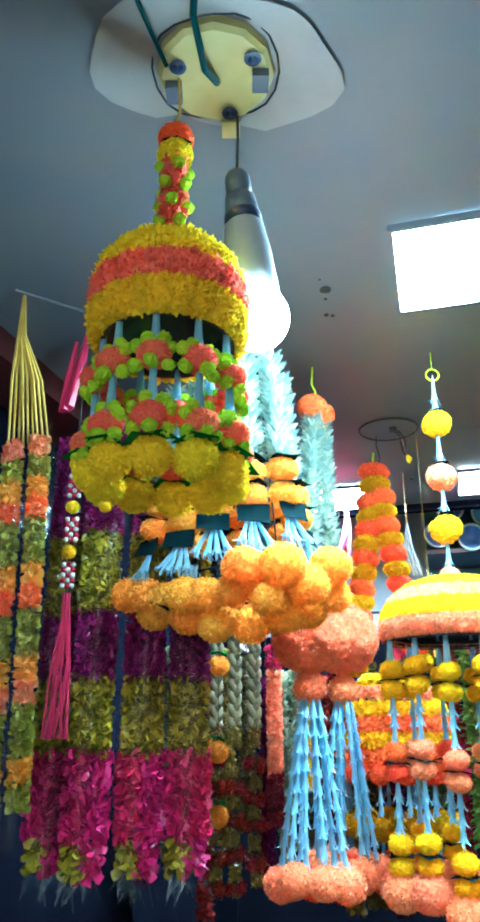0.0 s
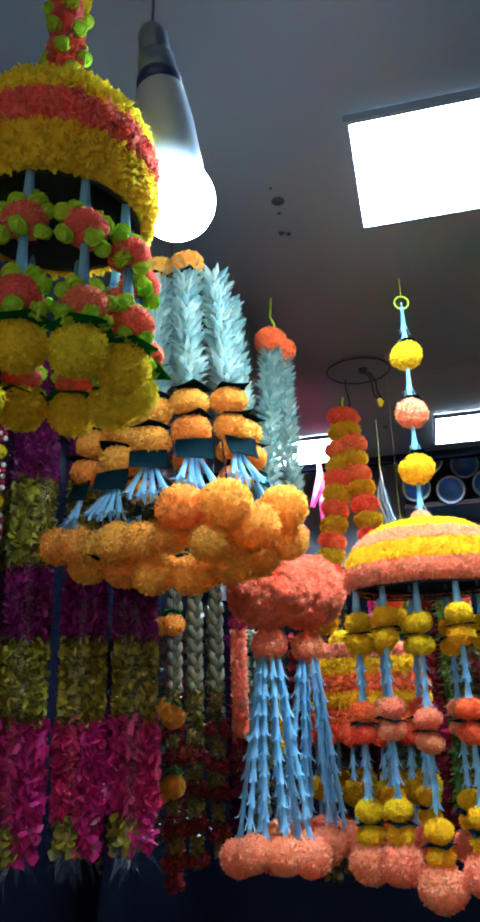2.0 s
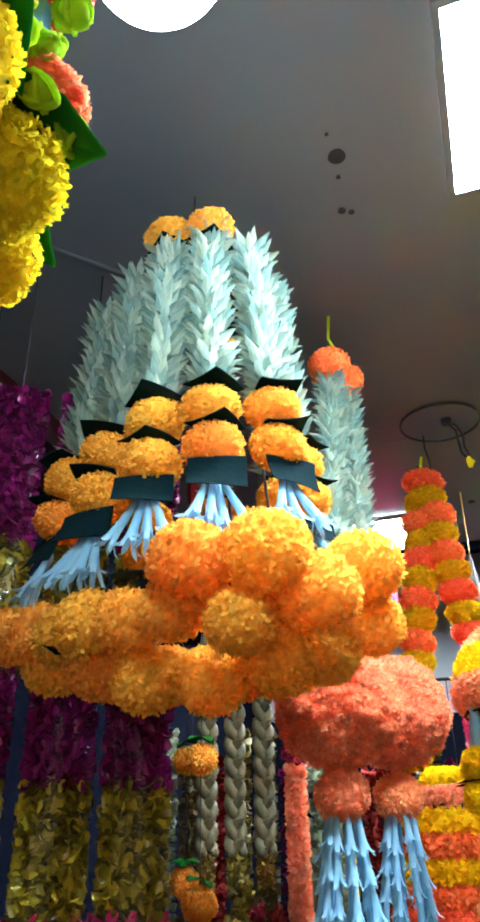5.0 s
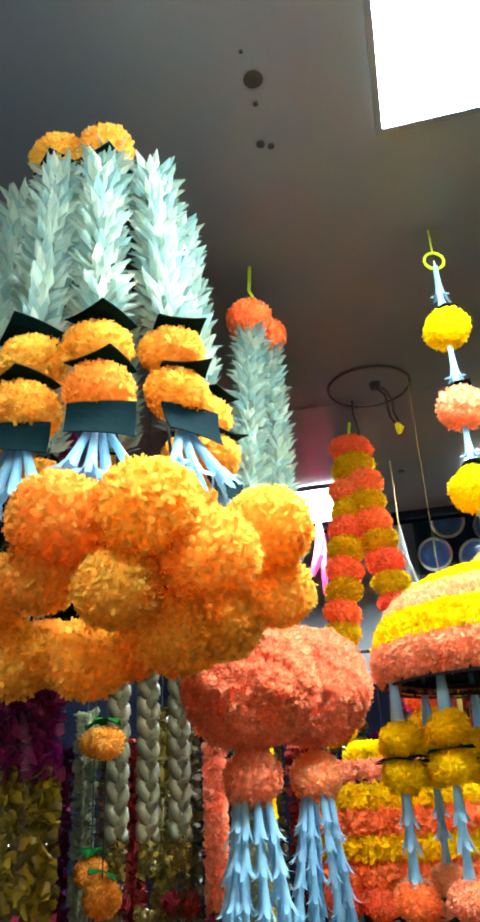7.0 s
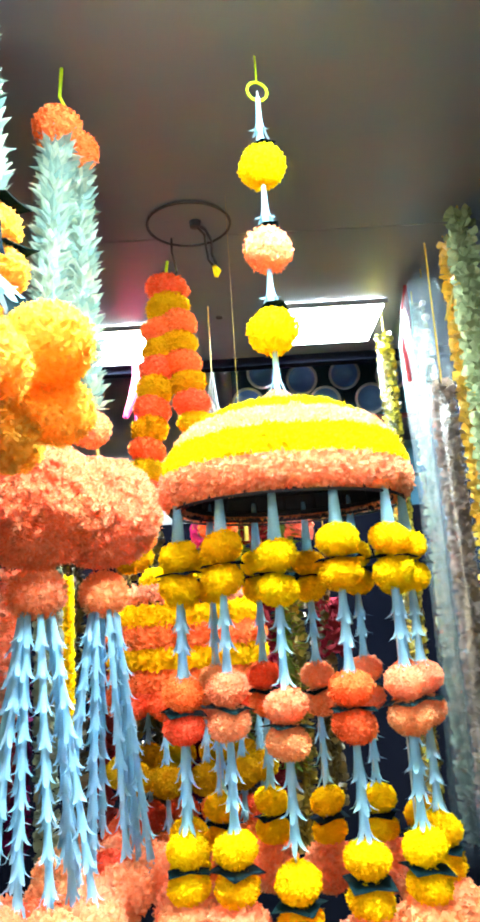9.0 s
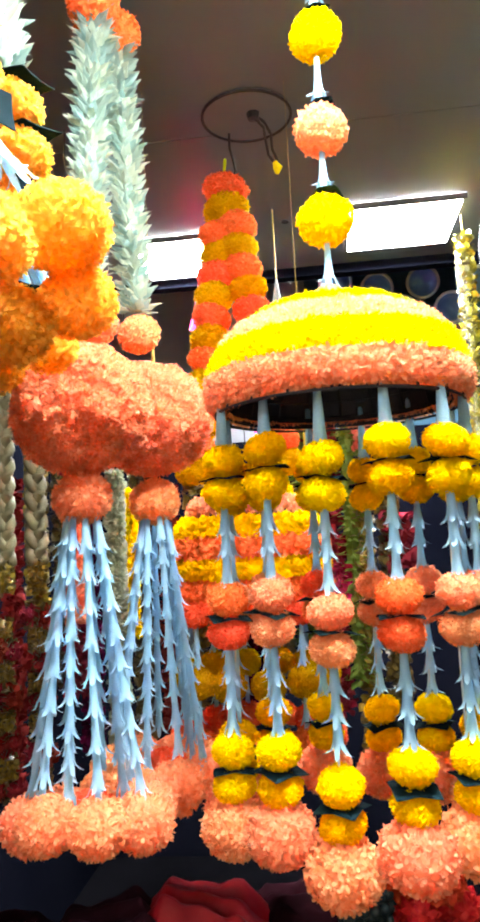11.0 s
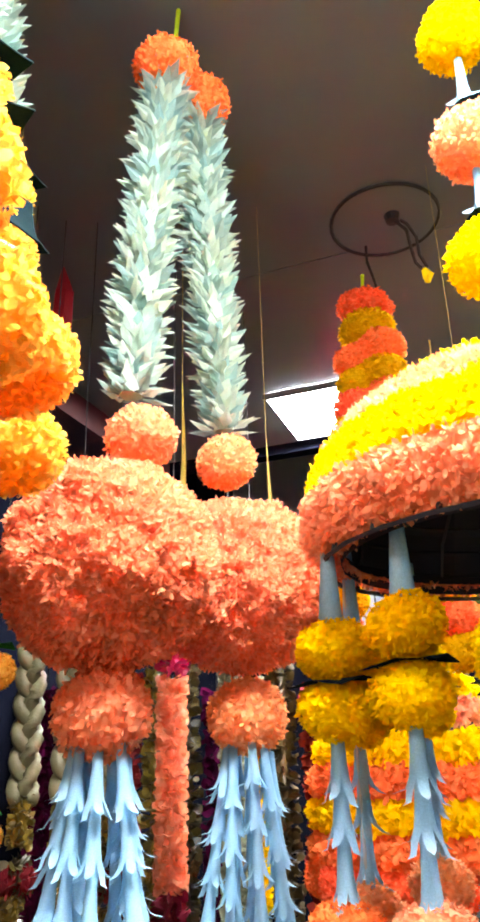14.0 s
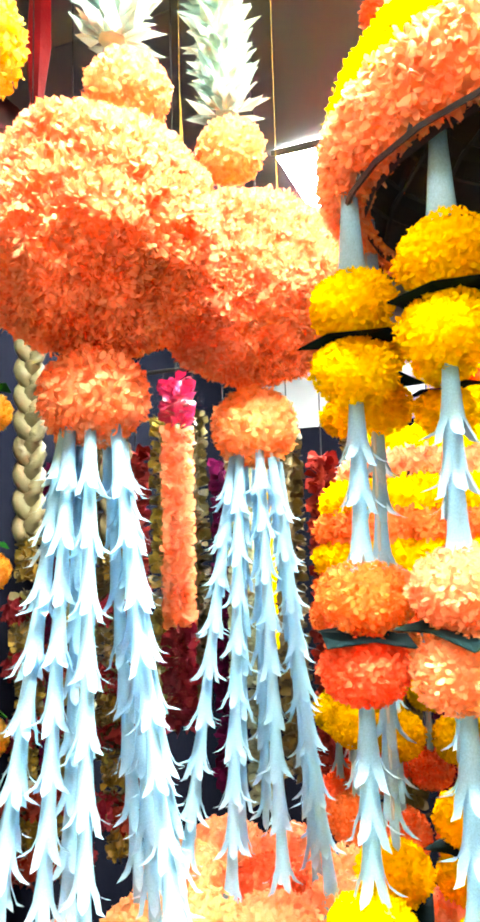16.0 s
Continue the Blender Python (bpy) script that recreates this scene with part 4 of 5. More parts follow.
# ---- striped chandelier further in, hung under the cover plate ----
def striped_chandelier():
    ax = Vector((0.375, 1.93, 0))
    z = lambda h: ax + Vector((0, 0, h))
    t = thing("floral_chandelier", z(2.31), "coral and mustard striped column over a banded flower dome", "hanging decoration", "hanging flower chandeliers")
    part("loop", rope(Shape(), [(0, 0, -0.03), (0, 0, 0), (0, -0.015, 0.01)], 0.003).mesh("loop", LIME), t)
    for j in range(14):
        h = 2.268 - 0.040 * j
        c = "coral" if j % 2 == 0 else "mustard"
        spread = max(0.0, (j - 3) * 0.0062)
        if j < 2:
            part("pompom_disc", pom(c), t, at(z(h), 0.043, None, 0.029))
        else:
            for sgn in (-1, 1):
                part("pompom_disc", pom(c), t, at(z(h + sgn * 0.004) + Vector((sgn * (0.018 + spread), -sgn * 0.01, 0)), 0.036, None, 0.029))
    d = Vector((0.395, 1.99, 1.60))
    for j, (mat, r, h) in enumerate(((YELLOW, 0.075, 0.105), (PEACH, 0.105, 0.075), (YELLOW, 0.128, 0.040), (CORAL, 0.138, 0.006), (YELLOW, 0.140, -0.030), (CORAL, 0.140, -0.066))):
        part("flower_band", petal_band("flower_band", [(r, -0.018), (r + 0.006, 0.0), (r - 0.012, 0.018)], 2600, 0.011, 0.007, mat), t, Matrix.Translation(d + Vector((0, 0, h))))
    part("frame", revolve([(0.06, 0.115), (0.10, 0.08), (0.125, 0.03), (0.128, -0.07)], 24).mesh("frame", DARKMESH), t, Matrix.Translation(d))
    for i in range(12):
        k = i * 0.5236
        o = Vector((math.cos(k), math.sin(k), 0))
        st = part("string", rope(Shape(), [(0, 0, 0), (0, 0, -0.26)], 0.0012).mesh("string", THREAD), t, Matrix.Translation(d + o * 0.125 + Vector((0, 0, -0.07))))
        part("marigold", pom("coral"), st, at(d + o * 0.128 + Vector((0, 0, -0.105)), 0.030))
        part("marigold", pom("mustard"), st, at(d + o * 0.128 + Vector((0, 0, -0.225)), 0.030))
        part("marigold", pom("coral"), st, at(d + o * 0.130 + Vector((0, 0, -0.33)), 0.032))
        for a in (-0.13, -0.155, -0.18, -0.25, -0.275):
            part("tuberose", TUBE, st, along(d + o * 0.128 + Vector((0, 0, a)), d + o * 0.128 + Vector((0, 0, a - 0.045)), 0.042, 0.045))


striped_chandelier()


# ---- garlands wrapped in plastic along the side ----
def rod(name, a, b, r, mat, label):
    s = rope(Shape(), [(0, 0, 0), Vector(b) - Vector(a)], r, 10)
    solid(name, s.mesh(name, mat), Matrix.Translation(a), label, "rail")


rod("hanging_rail", (-0.42, 1.17, 2.366), (-0.06, 1.415, 2.366), 0.003, PLASTER, "thin grey hanging rail against the ceiling")


def foil_garland(loc, label, seed):
    random.seed(seed)
    x, y = loc
    t = thing("foil_garland", (x, y, 2.365), label, "garland", "wrapped foil garlands")
    part("cord", rope(Shape(), [(0, 0, 0), (0, 0, -0.22)], 0.0012).mesh("cord", WIRE), t)
    for sgn in (-1, 1):
        for z1, z0, mat, r in ((2.15, 1.945, PURPLE, 0.019), (1.945, 1.795, GOLD, 0.018), (1.795, 1.680, PURPLE, 0.019), (1.680, 1.553, GOLD, 0.018), (1.553, 1.425, MAGENTA, 0.022)):
            a, b = Vector((x + sgn * 0.0165, y + sgn * 0.004, z1)), Vector((x + sgn * 0.0165, y + sgn * 0.004, z0))
            wide = 1.5 if mat is MAGENTA else 1.0
            part("foil_section", petal_strand("foil_section", a, b, r * 1.15, 0.0052 * wide, 10, 0.011 * (0.5 + 0.5 * wide), 0.013 * wide, mat, 0.0, True, 0.12), t, Matrix.Translation(a))
        c = Vector((x + sgn * 0.012, y, 1.395))
        part("tassel", petal_strand("tassel", c + Vector((0, 0, 0.025)), c + Vector((0, 0, -0.02)), 0.022, 0.006, 9, 0.016, 0.014, GOLD if sgn < 0 else MAGENTA, -0.6, True), t, Matrix.Translation(c + Vector((0, 0, 0.025))))
    s = Shape()
    for i in range(26):
        lance(s, (rnd(-0.02, 0.02), rnd(-0.01, 0.01), 0), Vector((rnd(-0.6, 0.6), rnd(-0.5, 0.5), -1)), rnd(0.04, 0.075), rnd(0.010, 0.022))
    tagged(part("sleeve_end", s.mesh("sleeve_end", FILM2), t, Matrix.Translation((x, y, 1.385))), "crumpled bluish plastic end of the sleeve", kind="stuff")
    part("sleeve", sleeve_mesh("sleeve", 0.046, 0, -0.80, FILM, seed, 0.72), t, Matrix.Translation((x, y, 2.16)), "clear crinkled plastic sleeve")


foil_garland((-0.258, 1.335), "magenta and gold foil garland in a clear plastic sleeve", 11)
foil_garland((-0.172, 1.362), "hot pink and gold foil garland in clear plastic", 12)
foil_garland((-0.092, 1.385), "narrow pink and dull gold foil garland in plastic", 13)
foil_garland((-0.335, 1.400), "dark magenta foil garland in a creased plastic sleeve", 14)


def flower_garland(x, y, seed):
    random.seed(seed)
    t = thing("flower_garland", (x, y, 2.35), "orange and moss gold flower garland hung by straw stems in plastic", "garland")
    for i in range(9):
        k = i / 8 - 0.5
        part("straw", rope(Shape(), [(-0.048, 0, 0), (-0.046 + k * 0.012, 0.004, -0.08), (-0.028 + k * 0.05, 0.006 * (i % 3), -0.17), (-0.012 + k * 0.07, 0.004, -0.30)], [0.0035, 0.003, 0.003, 0.002]).mesh("straw", STRAW), t)
    seq = [PEACH, MOSS, ORANGE, CORAL, MOSS, MOSS, ORANGE, CORAL, MOSS, MOSS, ORANGE, PEACH, MOSS, MOSS, ORANGE, MOSS]
    for dx in (-0.036, 0.008):
        for j, mat in enumerate(seq):
            a = Vector((x + dx + 0.0013 * j, y, 2.065 - 0.0365 * j - (0.012 if dx < 0 else 0)))
            b = a + Vector((0.001, 0, -0.032))
            part("flower_ring", petal_strand("flower_ring", a, b, 0.017, 0.0062, 11, 0.0105, 0.011, mat, 0.2, True), t, Matrix.Translation(a))
        part("sleeve", sleeve_mesh("sleeve", 0.026, 0, -0.665, FILM, seed + (1 if dx > 0 else 2), 0.75, 1.3), t, Matrix.Translation((x + dx + 0.008, y, 2.10)), "clear plastic sleeve")


flower_garland(-0.352, 1.165, 21)


def bead_strip(x, y):
    t = thing("bead_hanging", (x, y, 2.34), "ruby and pearl bead strip with a long red tassel", "garland")
    part("ribbon", rope(Shape(), [(-0.02, 0, -0.02), (-0.03, 0.004, -0.09), (-0.035, 0, -0.17), (-0.024, 0, -0.16), (-0.006, 0, -0.06), (0, 0, 0.0)], [0.004, 0.008, 0.01, 0.011, 0.009, 0.004]).mesh("ribbon", PINKRIB), t, label="red satin ribbon")
    part("cord", rope(Shape(), [(0, 0, 0), (0, 0, -0.56)], 0.0015).mesh("cord", WIRE), t)
    bead = Shape()
    ball_core(bead, 1.0)
    rb, pb = bead.mesh("bead", RUBY, True), bead.mesh("bead", PEARL, True)
    h = 2.06
    for block in range(3):
        part("rosette", pom("lemon"), t, at((x, y - 0.004, h), 0.013))
        h -= 0.022
        for j in range(5):
            for i in range(3):
                part("bead", rb if (i + j) % 2 else pb, t, at((x + (i - 1) * 0.0085, y, h), 0.0046))
            h -= 0.0095
        h -= 0.014
    s = Shape()
    for i in range(14):
        rope(s, [(rnd(-0.008, 0.008), rnd(-0.006, 0.006), 0), (rnd(-0.014, 0.014), rnd(-0.008, 0.008), -0.12), (rnd(-0.02, 0.02), rnd(-0.01, 0.01), -0.24)], 0.0022, 5)
    part("tassel", s.mesh("tassel", PINKRIB), t, Matrix.Translation((x, y, h + 0.01)), "long pinkish red tassel")


bead_strip(-0.306, 1.285)


# ---- braided and rose garlands behind ----
def braid_garland(x, y, seed, label):
    random.seed(seed)
    t = thing("braid_garland", (x, y, 2.30), label, "garland", "braided rope garlands")
    part("cord", rope(Shape(), [(0, 0, 0.068), (0, 0, -0.36)], 0.0008).mesh("cord", WIRE), t)
    for w in range(3):
        s = Shape()
        pts = []
        for i in range(60):
            k = i * 0.42 + w * 2.094
            pts.append((0.0098 * math.sin(k), 0.006 * math.sin(2 * k), -0.36 - i * 0.0058))
        rope(s, pts, 0.0086, 7)
        part("rope_strand", s.mesh("rope_strand", ROPE, True), t)
    part("gold_bead_cap", petal_strand("gold_bead_cap", (0, 0, 0), (0, 0, -0.045), 0.018, 0.005, 10, 0.007, 0.008, OLDGOLD, 0, True), t, Matrix.Translation((x, y, 1.60)))
    h, j = 1.540 - rnd(0, 0.035), seed % 2
    while h > 1.27:
        if j % 2 == 0:
            for sx in (-1, 1):
                q = Vector((x + sx * rnd(0.008, 0.013), y - rnd(0.002, 0.010), h - rnd(0.008, 0.018)))
                part("rose", ROSE, t, at(q, rnd(0.0105, 0.0145), Euler((rnd(0.6, 1.6), 0, rnd(-0.8, 0.8)))))
            part("bronze_leaf", petal_strand("bronze_leaf", (0, 0, 0), (0, 0, -0.024), 0.014, 0.006, 8, 0.012, 0.010, BRONZE, 0.2, True), t, Matrix.Translation((x, y, h)))
            h -= rnd(0.026, 0.036)
        else:
            part("gold_leaf", petal_strand("gold_leaf", (0, 0, 0), (0, 0, -0.026), 0.020, 0.0050, 10, 0.0065, 0.0075, OLDGOLD, 0.1, True), t, Matrix.Translation((x + rnd(-0.004, 0.004), y - 0.003, h)))
            h -= rnd(0.030, 0.042)
        j += 1


ROSE = pompom("rose", RED, 60, 0.75, 0.60, 0.1)


for i, (x, y) in enumerate(((-0.056, 1.790), (-0.012, 1.800), (0.034, 1.812))):
    braid_garland(x, y, 30 + i, ("ivory braided rope garland over red rose and gold bunches", "braided ivory garland with red roses and gold caps", "shadowed ivory braid ending in roses and gold leaf")[i])


def pom_string(x, y, hs, colour):
    t = thing("pompom_string", (x, y, 2.31), "thin string of small orange pompoms with green leaves", "garland", "thin pompom strings")
    part("cord", rope(Shape(), [(0, 0, 0.058), (0, 0, hs[-1] - 2.31)], 0.0008).mesh("cord", WIRE), t)
    for h in hs:
        part("marigold", pom(colour), t, at((x, y, h), 0.023))
        part("leaf", COLLAR2, t, at((x, y, h + 0.028), 0.020))


pom_string(-0.085, 1.755, (1.73, 1.565, 1.40), "orange")
pom_string(-0.045, 1.600, (1.72, 1.55, 1.43), "orange")


def wrapped_tube(x, y, z1, z0, r, mat, label, dark=True):
    t = thing("wrapped_garland", (x, y, 2.36), label, "garland", "tube garlands in plastic")
    part("cord", rope(Shape(), [(0, 0, 0), (0, 0, z1 + 0.05 - 2.36)], 0.0007).mesh("cord", WIRE), t)
    part("petal_tube", petal_strand("petal_tube", (0, 0, 0), (0, 0, z0 - z1), r, 0.0055, 15, 0.010, 0.010, mat, 0.1, True), t, Matrix.Translation((x, y, z1)))
    if dark:
        part("top_flower", petal_strand("top_flower", (0, 0, 0), (0, 0, -0.05), 0.018, 0.007, 8, 0.014, 0.014, MAGENTA, 0, True), t, Matrix.Translation((x, y, z1 + 0.06)))
        part("tail", petal_strand("tail", (0, 0, 0), (0, 0, -0.11), 0.018, 0.007, 8, 0.014, 0.014, RED, 0, True), t, Matrix.Translation((x, y, z0 - 0.005)))
    part("sleeve", sleeve_mesh("sleeve", r * 1.55, 0, z0 - z1 - 0.16, FILM, int(1000 * abs(x)) + 3, 0.8, 1.1), t, Matrix.Translation((x, y, z1 + 0.06)), "clear plastic sleeve")


wrapped_tube(0.085, 1.90, 1.728, 1.495, 0.023, PEACH, "orange petal tube garland in a clear sleeve")
wrapped_tube(0.152, 1.97, 1.75, 1.42, 0.017, CREAM, "greyish white bead tube garland in clear plastic", False)
wrapped_tube(0.178, 2.05, 1.72, 1.45, 0.007, YELLOW, "thin yellow flower tube in plastic", False)

# ---- back of the shop ----
rod("back_rail", (-0.50, 2.52, 1.93), (1.235, 2.06, 1.93), 0.004, WIRE, "thin dark rail across the depth of the shop")
rail_y = lambda x: 2.52 - (x + 0.5) * 0.2651
for p, label in (((0.66, 2.32, 1.78), "moss green leaf garland hung behind the domes"), ((0.56, 2.40, 1.80), "green leafy garland in the shop's depth")):
    t = thing("leaf_garland", (p[0], rail_y(p[0]), 1.925), label, "garland", "green leaf garlands")
    part("leaf_strand", petal_strand("leaf_strand", (0, 0, 0), (0, 0, -0.62), 0.035, 0.012, 9, 0.035, 0.016, SAGE, -0.2), t)
for x, y, h in ((0.70, 2.40, 1.87), (0.60, 2.36, 1.86), (0.50, 2.38, 1.86), (0.76, 2.36, 1.60), (0.62, 2.38, 1.50), (0.47, 2.35, 1.66)):
    t = thing("pink_flower_bunch", (x, rail_y(x), 1.93), "pink and red flower bunch hanging in the dark", "garland", "pink flower bunches")
    part("cord", rope(Shape(), [(0, 0, 0), (0, 0, h - 1.93)], 0.0015).mesh("cord", STRAW), t)
    part("flower_head", petal_strand("flower_head", (0, 0, 0), (0, 0, -0.11), 0.035, 0.011, 9, 0.024, 0.024, random.choice((MAGENTA, RED, PINKISH)), 0, True), t, Matrix.Translation((x, rail_y(x), min(h + 0.05, 1.925))))

for i in range(21):
    random.seed(70 + i)
    x = -0.46 + i * 0.060
    y = rail_y(x)
    z1 = rnd(1.72, 1.86)
    mat, word = ((RED, "red"), (OLDGOLD, "old gold"), (BRONZE, "bronze"), (PLUM, "plum"), (CREAM, "cream"), (BRONZE, "bronze"))[i % 6]
    t = thing("petal_garland", (x, y, 1.93), "slim %s petal garland hanging in the depth of the shop" % word, "garland", "slim garlands in the depth")
    part("cord", rope(Shape(), [(0, 0, 0), (0, 0, z1 - 1.93)], 0.0011).mesh("cord", WIRE), t)
    part("petal_strand", petal_strand("petal_strand", (0, 0, 0), (0, 0, -rnd(0.5, 0.7)), 0.020, 0.012, 8, 0.018, 0.018, mat, 0.1, True, 0.15), t, Matrix.Translation((x, y, z1)))

s = Shape()
box(s, -0.019, 0.749, 3.14, 3.499, 2.285, 2.303)
setting("shelf_board", s, MAROON, "dark stained wooden shelf in the recess", "shelf")
bowl = revolve([(0.0005, 0.055), (0.030, 0.050), (0.044, 0.020), (0.050, -0.03), (0.052, -0.032), (0.048, -0.03), (0.042, 0.018), (0.028, 0.046), (0.0005, 0.051)], 28).mesh("dish", BOWLBLUE, True)
rim = revolve([(0.047, -0.028), (0.048, -0.036), (0.056, -0.036), (0.0575, -0.030), (0.055, -0.024), (0.050, -0.024)], 28).mesh("rim", BOWLRIM, True)
for x, y, h in ((1.208, 2.98, 2.478), (1.296, 2.96, 2.378), (1.385, 2.95, 2.470), (0.895, 2.98, 2.475), (1.120, 2.97, 2.365), (0.975, 2.98, 2.350), (0.84, 3.0, 2.36), (1.05, 3.0, 2.46)):
    m = look((x, y, h), (0.15, 0.6, 1.62)) @ pose(0, 0, 0, rnd(-8, 8), rnd(-8, 8), 0)
    t = solid("blue_dish", bowl, m, "round blue plastic dish with a pale rim on the shelf", "dish", "stacked blue dishes")
    part("rim", rim, t, m)


def plastic_bundle(x, y, h, r, mat, label):
    t = thing("plastic_bundle", (x, y, 2.36), label, "bag")
    part("cord", rope(Shape(), [(0, 0, 0), (0, 0, h - 2.36 + r)], 0.0015).mesh("cord", STRAW), t)
    part("film", sleeve_mesh("film", r * 0.5, r, -1.3 * r, mat, 77, 0.8, 2.0), t, Matrix.Translation((x, y, h)))
    for i in range(5):
        part("stem", rope(Shape(), [(0, 0, r), (rnd(-0.2, 0.2) * r, 0, 0), (rnd(-0.5, 0.5) * r, 0, -1.2 * r)], 0.0025).mesh("stem", THREAD), t, Matrix.Translation((x, y, h)))


plastic_bundle(0.520, 2.20, 2.12, 0.075, FILM, "crumpled clear plastic bundle with white stems")
t = thing("pink_ribbon", (0.385, 2.55, 2.36), "hot pink ribbon hanging from the ceiling", "ribbon")
part("strip", rope(Shape(), [(0, 0, 0), (0.004, 0, -0.06), (-0.006, 0, -0.12), (-0.03, 0, -0.18)], [0.004, 0.012, 0.016, 0.008], 5).mesh("strip", PINKRIB), t)
part("strip", rope(Shape(), [(0, 0, 0), (0.012, 0.01, -0.08), (0.004, 0, -0.16), (0.002, 0, -0.23)], [0.003, 0.008, 0.010, 0.006], 5).mesh("strip", PINKRIB), t)
for x, y, h in ((0.122, 1.76, 2.06), (0.222, 1.80, 1.99), (0.455, 1.75, 1.97)):
    solid("straw_spike", rope(Shape(), [(0, 0, TOP - h - 0.02), (0, 0, 0.0), (0.002, 0, -0.10), (0, 0, -0.24)], [0.00015, 0.0004, 0.0030, 0.004]).mesh("straw_spike", STRAW), Matrix.Translation((x, y, h + 0.02)), "golden straw stem of a hanging garland", "stem", "straw stems")
t = thing("cloth_pennant", (-0.097, 1.90, TOP), "dark red cloth pennant hanging by the ceiling", "cloth")
part("cloth", rope(Shape(), [(0, 0, 0), (0.004, 0, -0.05), (0.002, 0, -0.12), (0, 0, -0.22)], [0.002, 0.016, 0.018, 0.006], 6).mesh("cloth", REDCLOTH), t)

# ---- wrapped garlands along the other side ----
def side_sleeve(x, y, z1, z0, r, fill, label, seed, film=FILM2):
    random.seed(seed)
    t = thing("wrapped_garland", (x, y, 2.36), label, "garland", "side garlands in plastic")
    part("cord", rope(Shape(), [(0, 0, 0), (0, 0, z1 - 2.36)], 0.002).mesh("cord", STRAW), t)
    if fill:
        part("petal_tube", petal_strand("petal_tube", (0, 0, 0), (0, 0, z0 - z1), r * 0.6, 0.010, 10, 0.016, 0.015, fill, 0.3, True, 0.2), t, Matrix.Translation((x, y, z1)))
    if not fill:
        s = Shape()
        ball_core(s, 0.008, n=7, m=5)
        bead = s.mesh("bead", PEARL, True)
        for i in range(26):
            part("bead", bead, t, at((x + rnd(-0.006, 0.006), y, z1 - 0.06 - i * 0.034), rnd(0.7, 1.1)))
    if film:
        part("sleeve", sleeve_mesh("sleeve", r, 0, z0 - z1, film, seed, 0.7, 1.15), t, Matrix.Translation((x, y, z1)), "milky crinkled plastic sleeve")


side_sleeve(0.950, 1.95, 2.34, 1.15, 0.052, None, "slack silvery plastic sleeve over a thin bead string", 51)
side_sleeve(0.985, 2.06, 2.32, 1.15, 0.040, CREAM, "pale garland in a silvery crinkled plastic sleeve", 56)
side_sleeve(0.975, 2.20, 2.30, 1.20, 0.022, GOLD, "gold bead garland in milky plastic", 52)
side_sleeve(0.930, 1.80, 2.34, 1.10, 0.018, STRAWP, "slim golden bead garland", 53, None)
side_sleeve(0.900, 1.84, 2.05, 1.15, 0.032, PALEPINK, "faded blush petal garland in clear plastic", 54, FILM2)
side_sleeve(0.892, 1.70, 2.34, 1.10, 0.042, MINT, "fluffy pale green garland with pink pompoms", 55, None)
for h in (1.70, 1.34):
    solid("pink_pompom", pom("salmon"), at((0.884, 1.66, h), 0.022), "small pink pompom tied to a pale garland", "pompom", "pink pompoms")
t = thing("straw_bunch", (0.93, 1.75, 2.36), "bunch of golden straw stems by the ceiling", "stem")
for i in range(8):
    part("straw", rope(Shape(), [(0, 0, 0), (rnd(-0.03, 0.0), 0, -0.09), (rnd(-0.05, 0.0), rnd(-0.03, 0.03), -0.2)], [0.003, 0.005, 0.002]).mesh("straw", STRAW), t)
solid("cloth_strip", rope(Shape(), [(0, 0, 0), (-0.006, 0, -0.06), (-0.012, 0, -0.14), (-0.016, 0, -0.24)], [0.004, 0.012, 0.014, 0.006], 6).mesh("cloth_strip", REDCLOTH), Matrix.Translation((0.965, 2.05, 2.37)), "dark red cloth strip by the ceiling", "cloth")

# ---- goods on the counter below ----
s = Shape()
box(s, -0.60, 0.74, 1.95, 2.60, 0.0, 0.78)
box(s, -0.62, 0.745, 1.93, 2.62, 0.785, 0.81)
setting("counter", s, SHADETOP, "shop counter with a plain top, coloured black for shade", "counter")


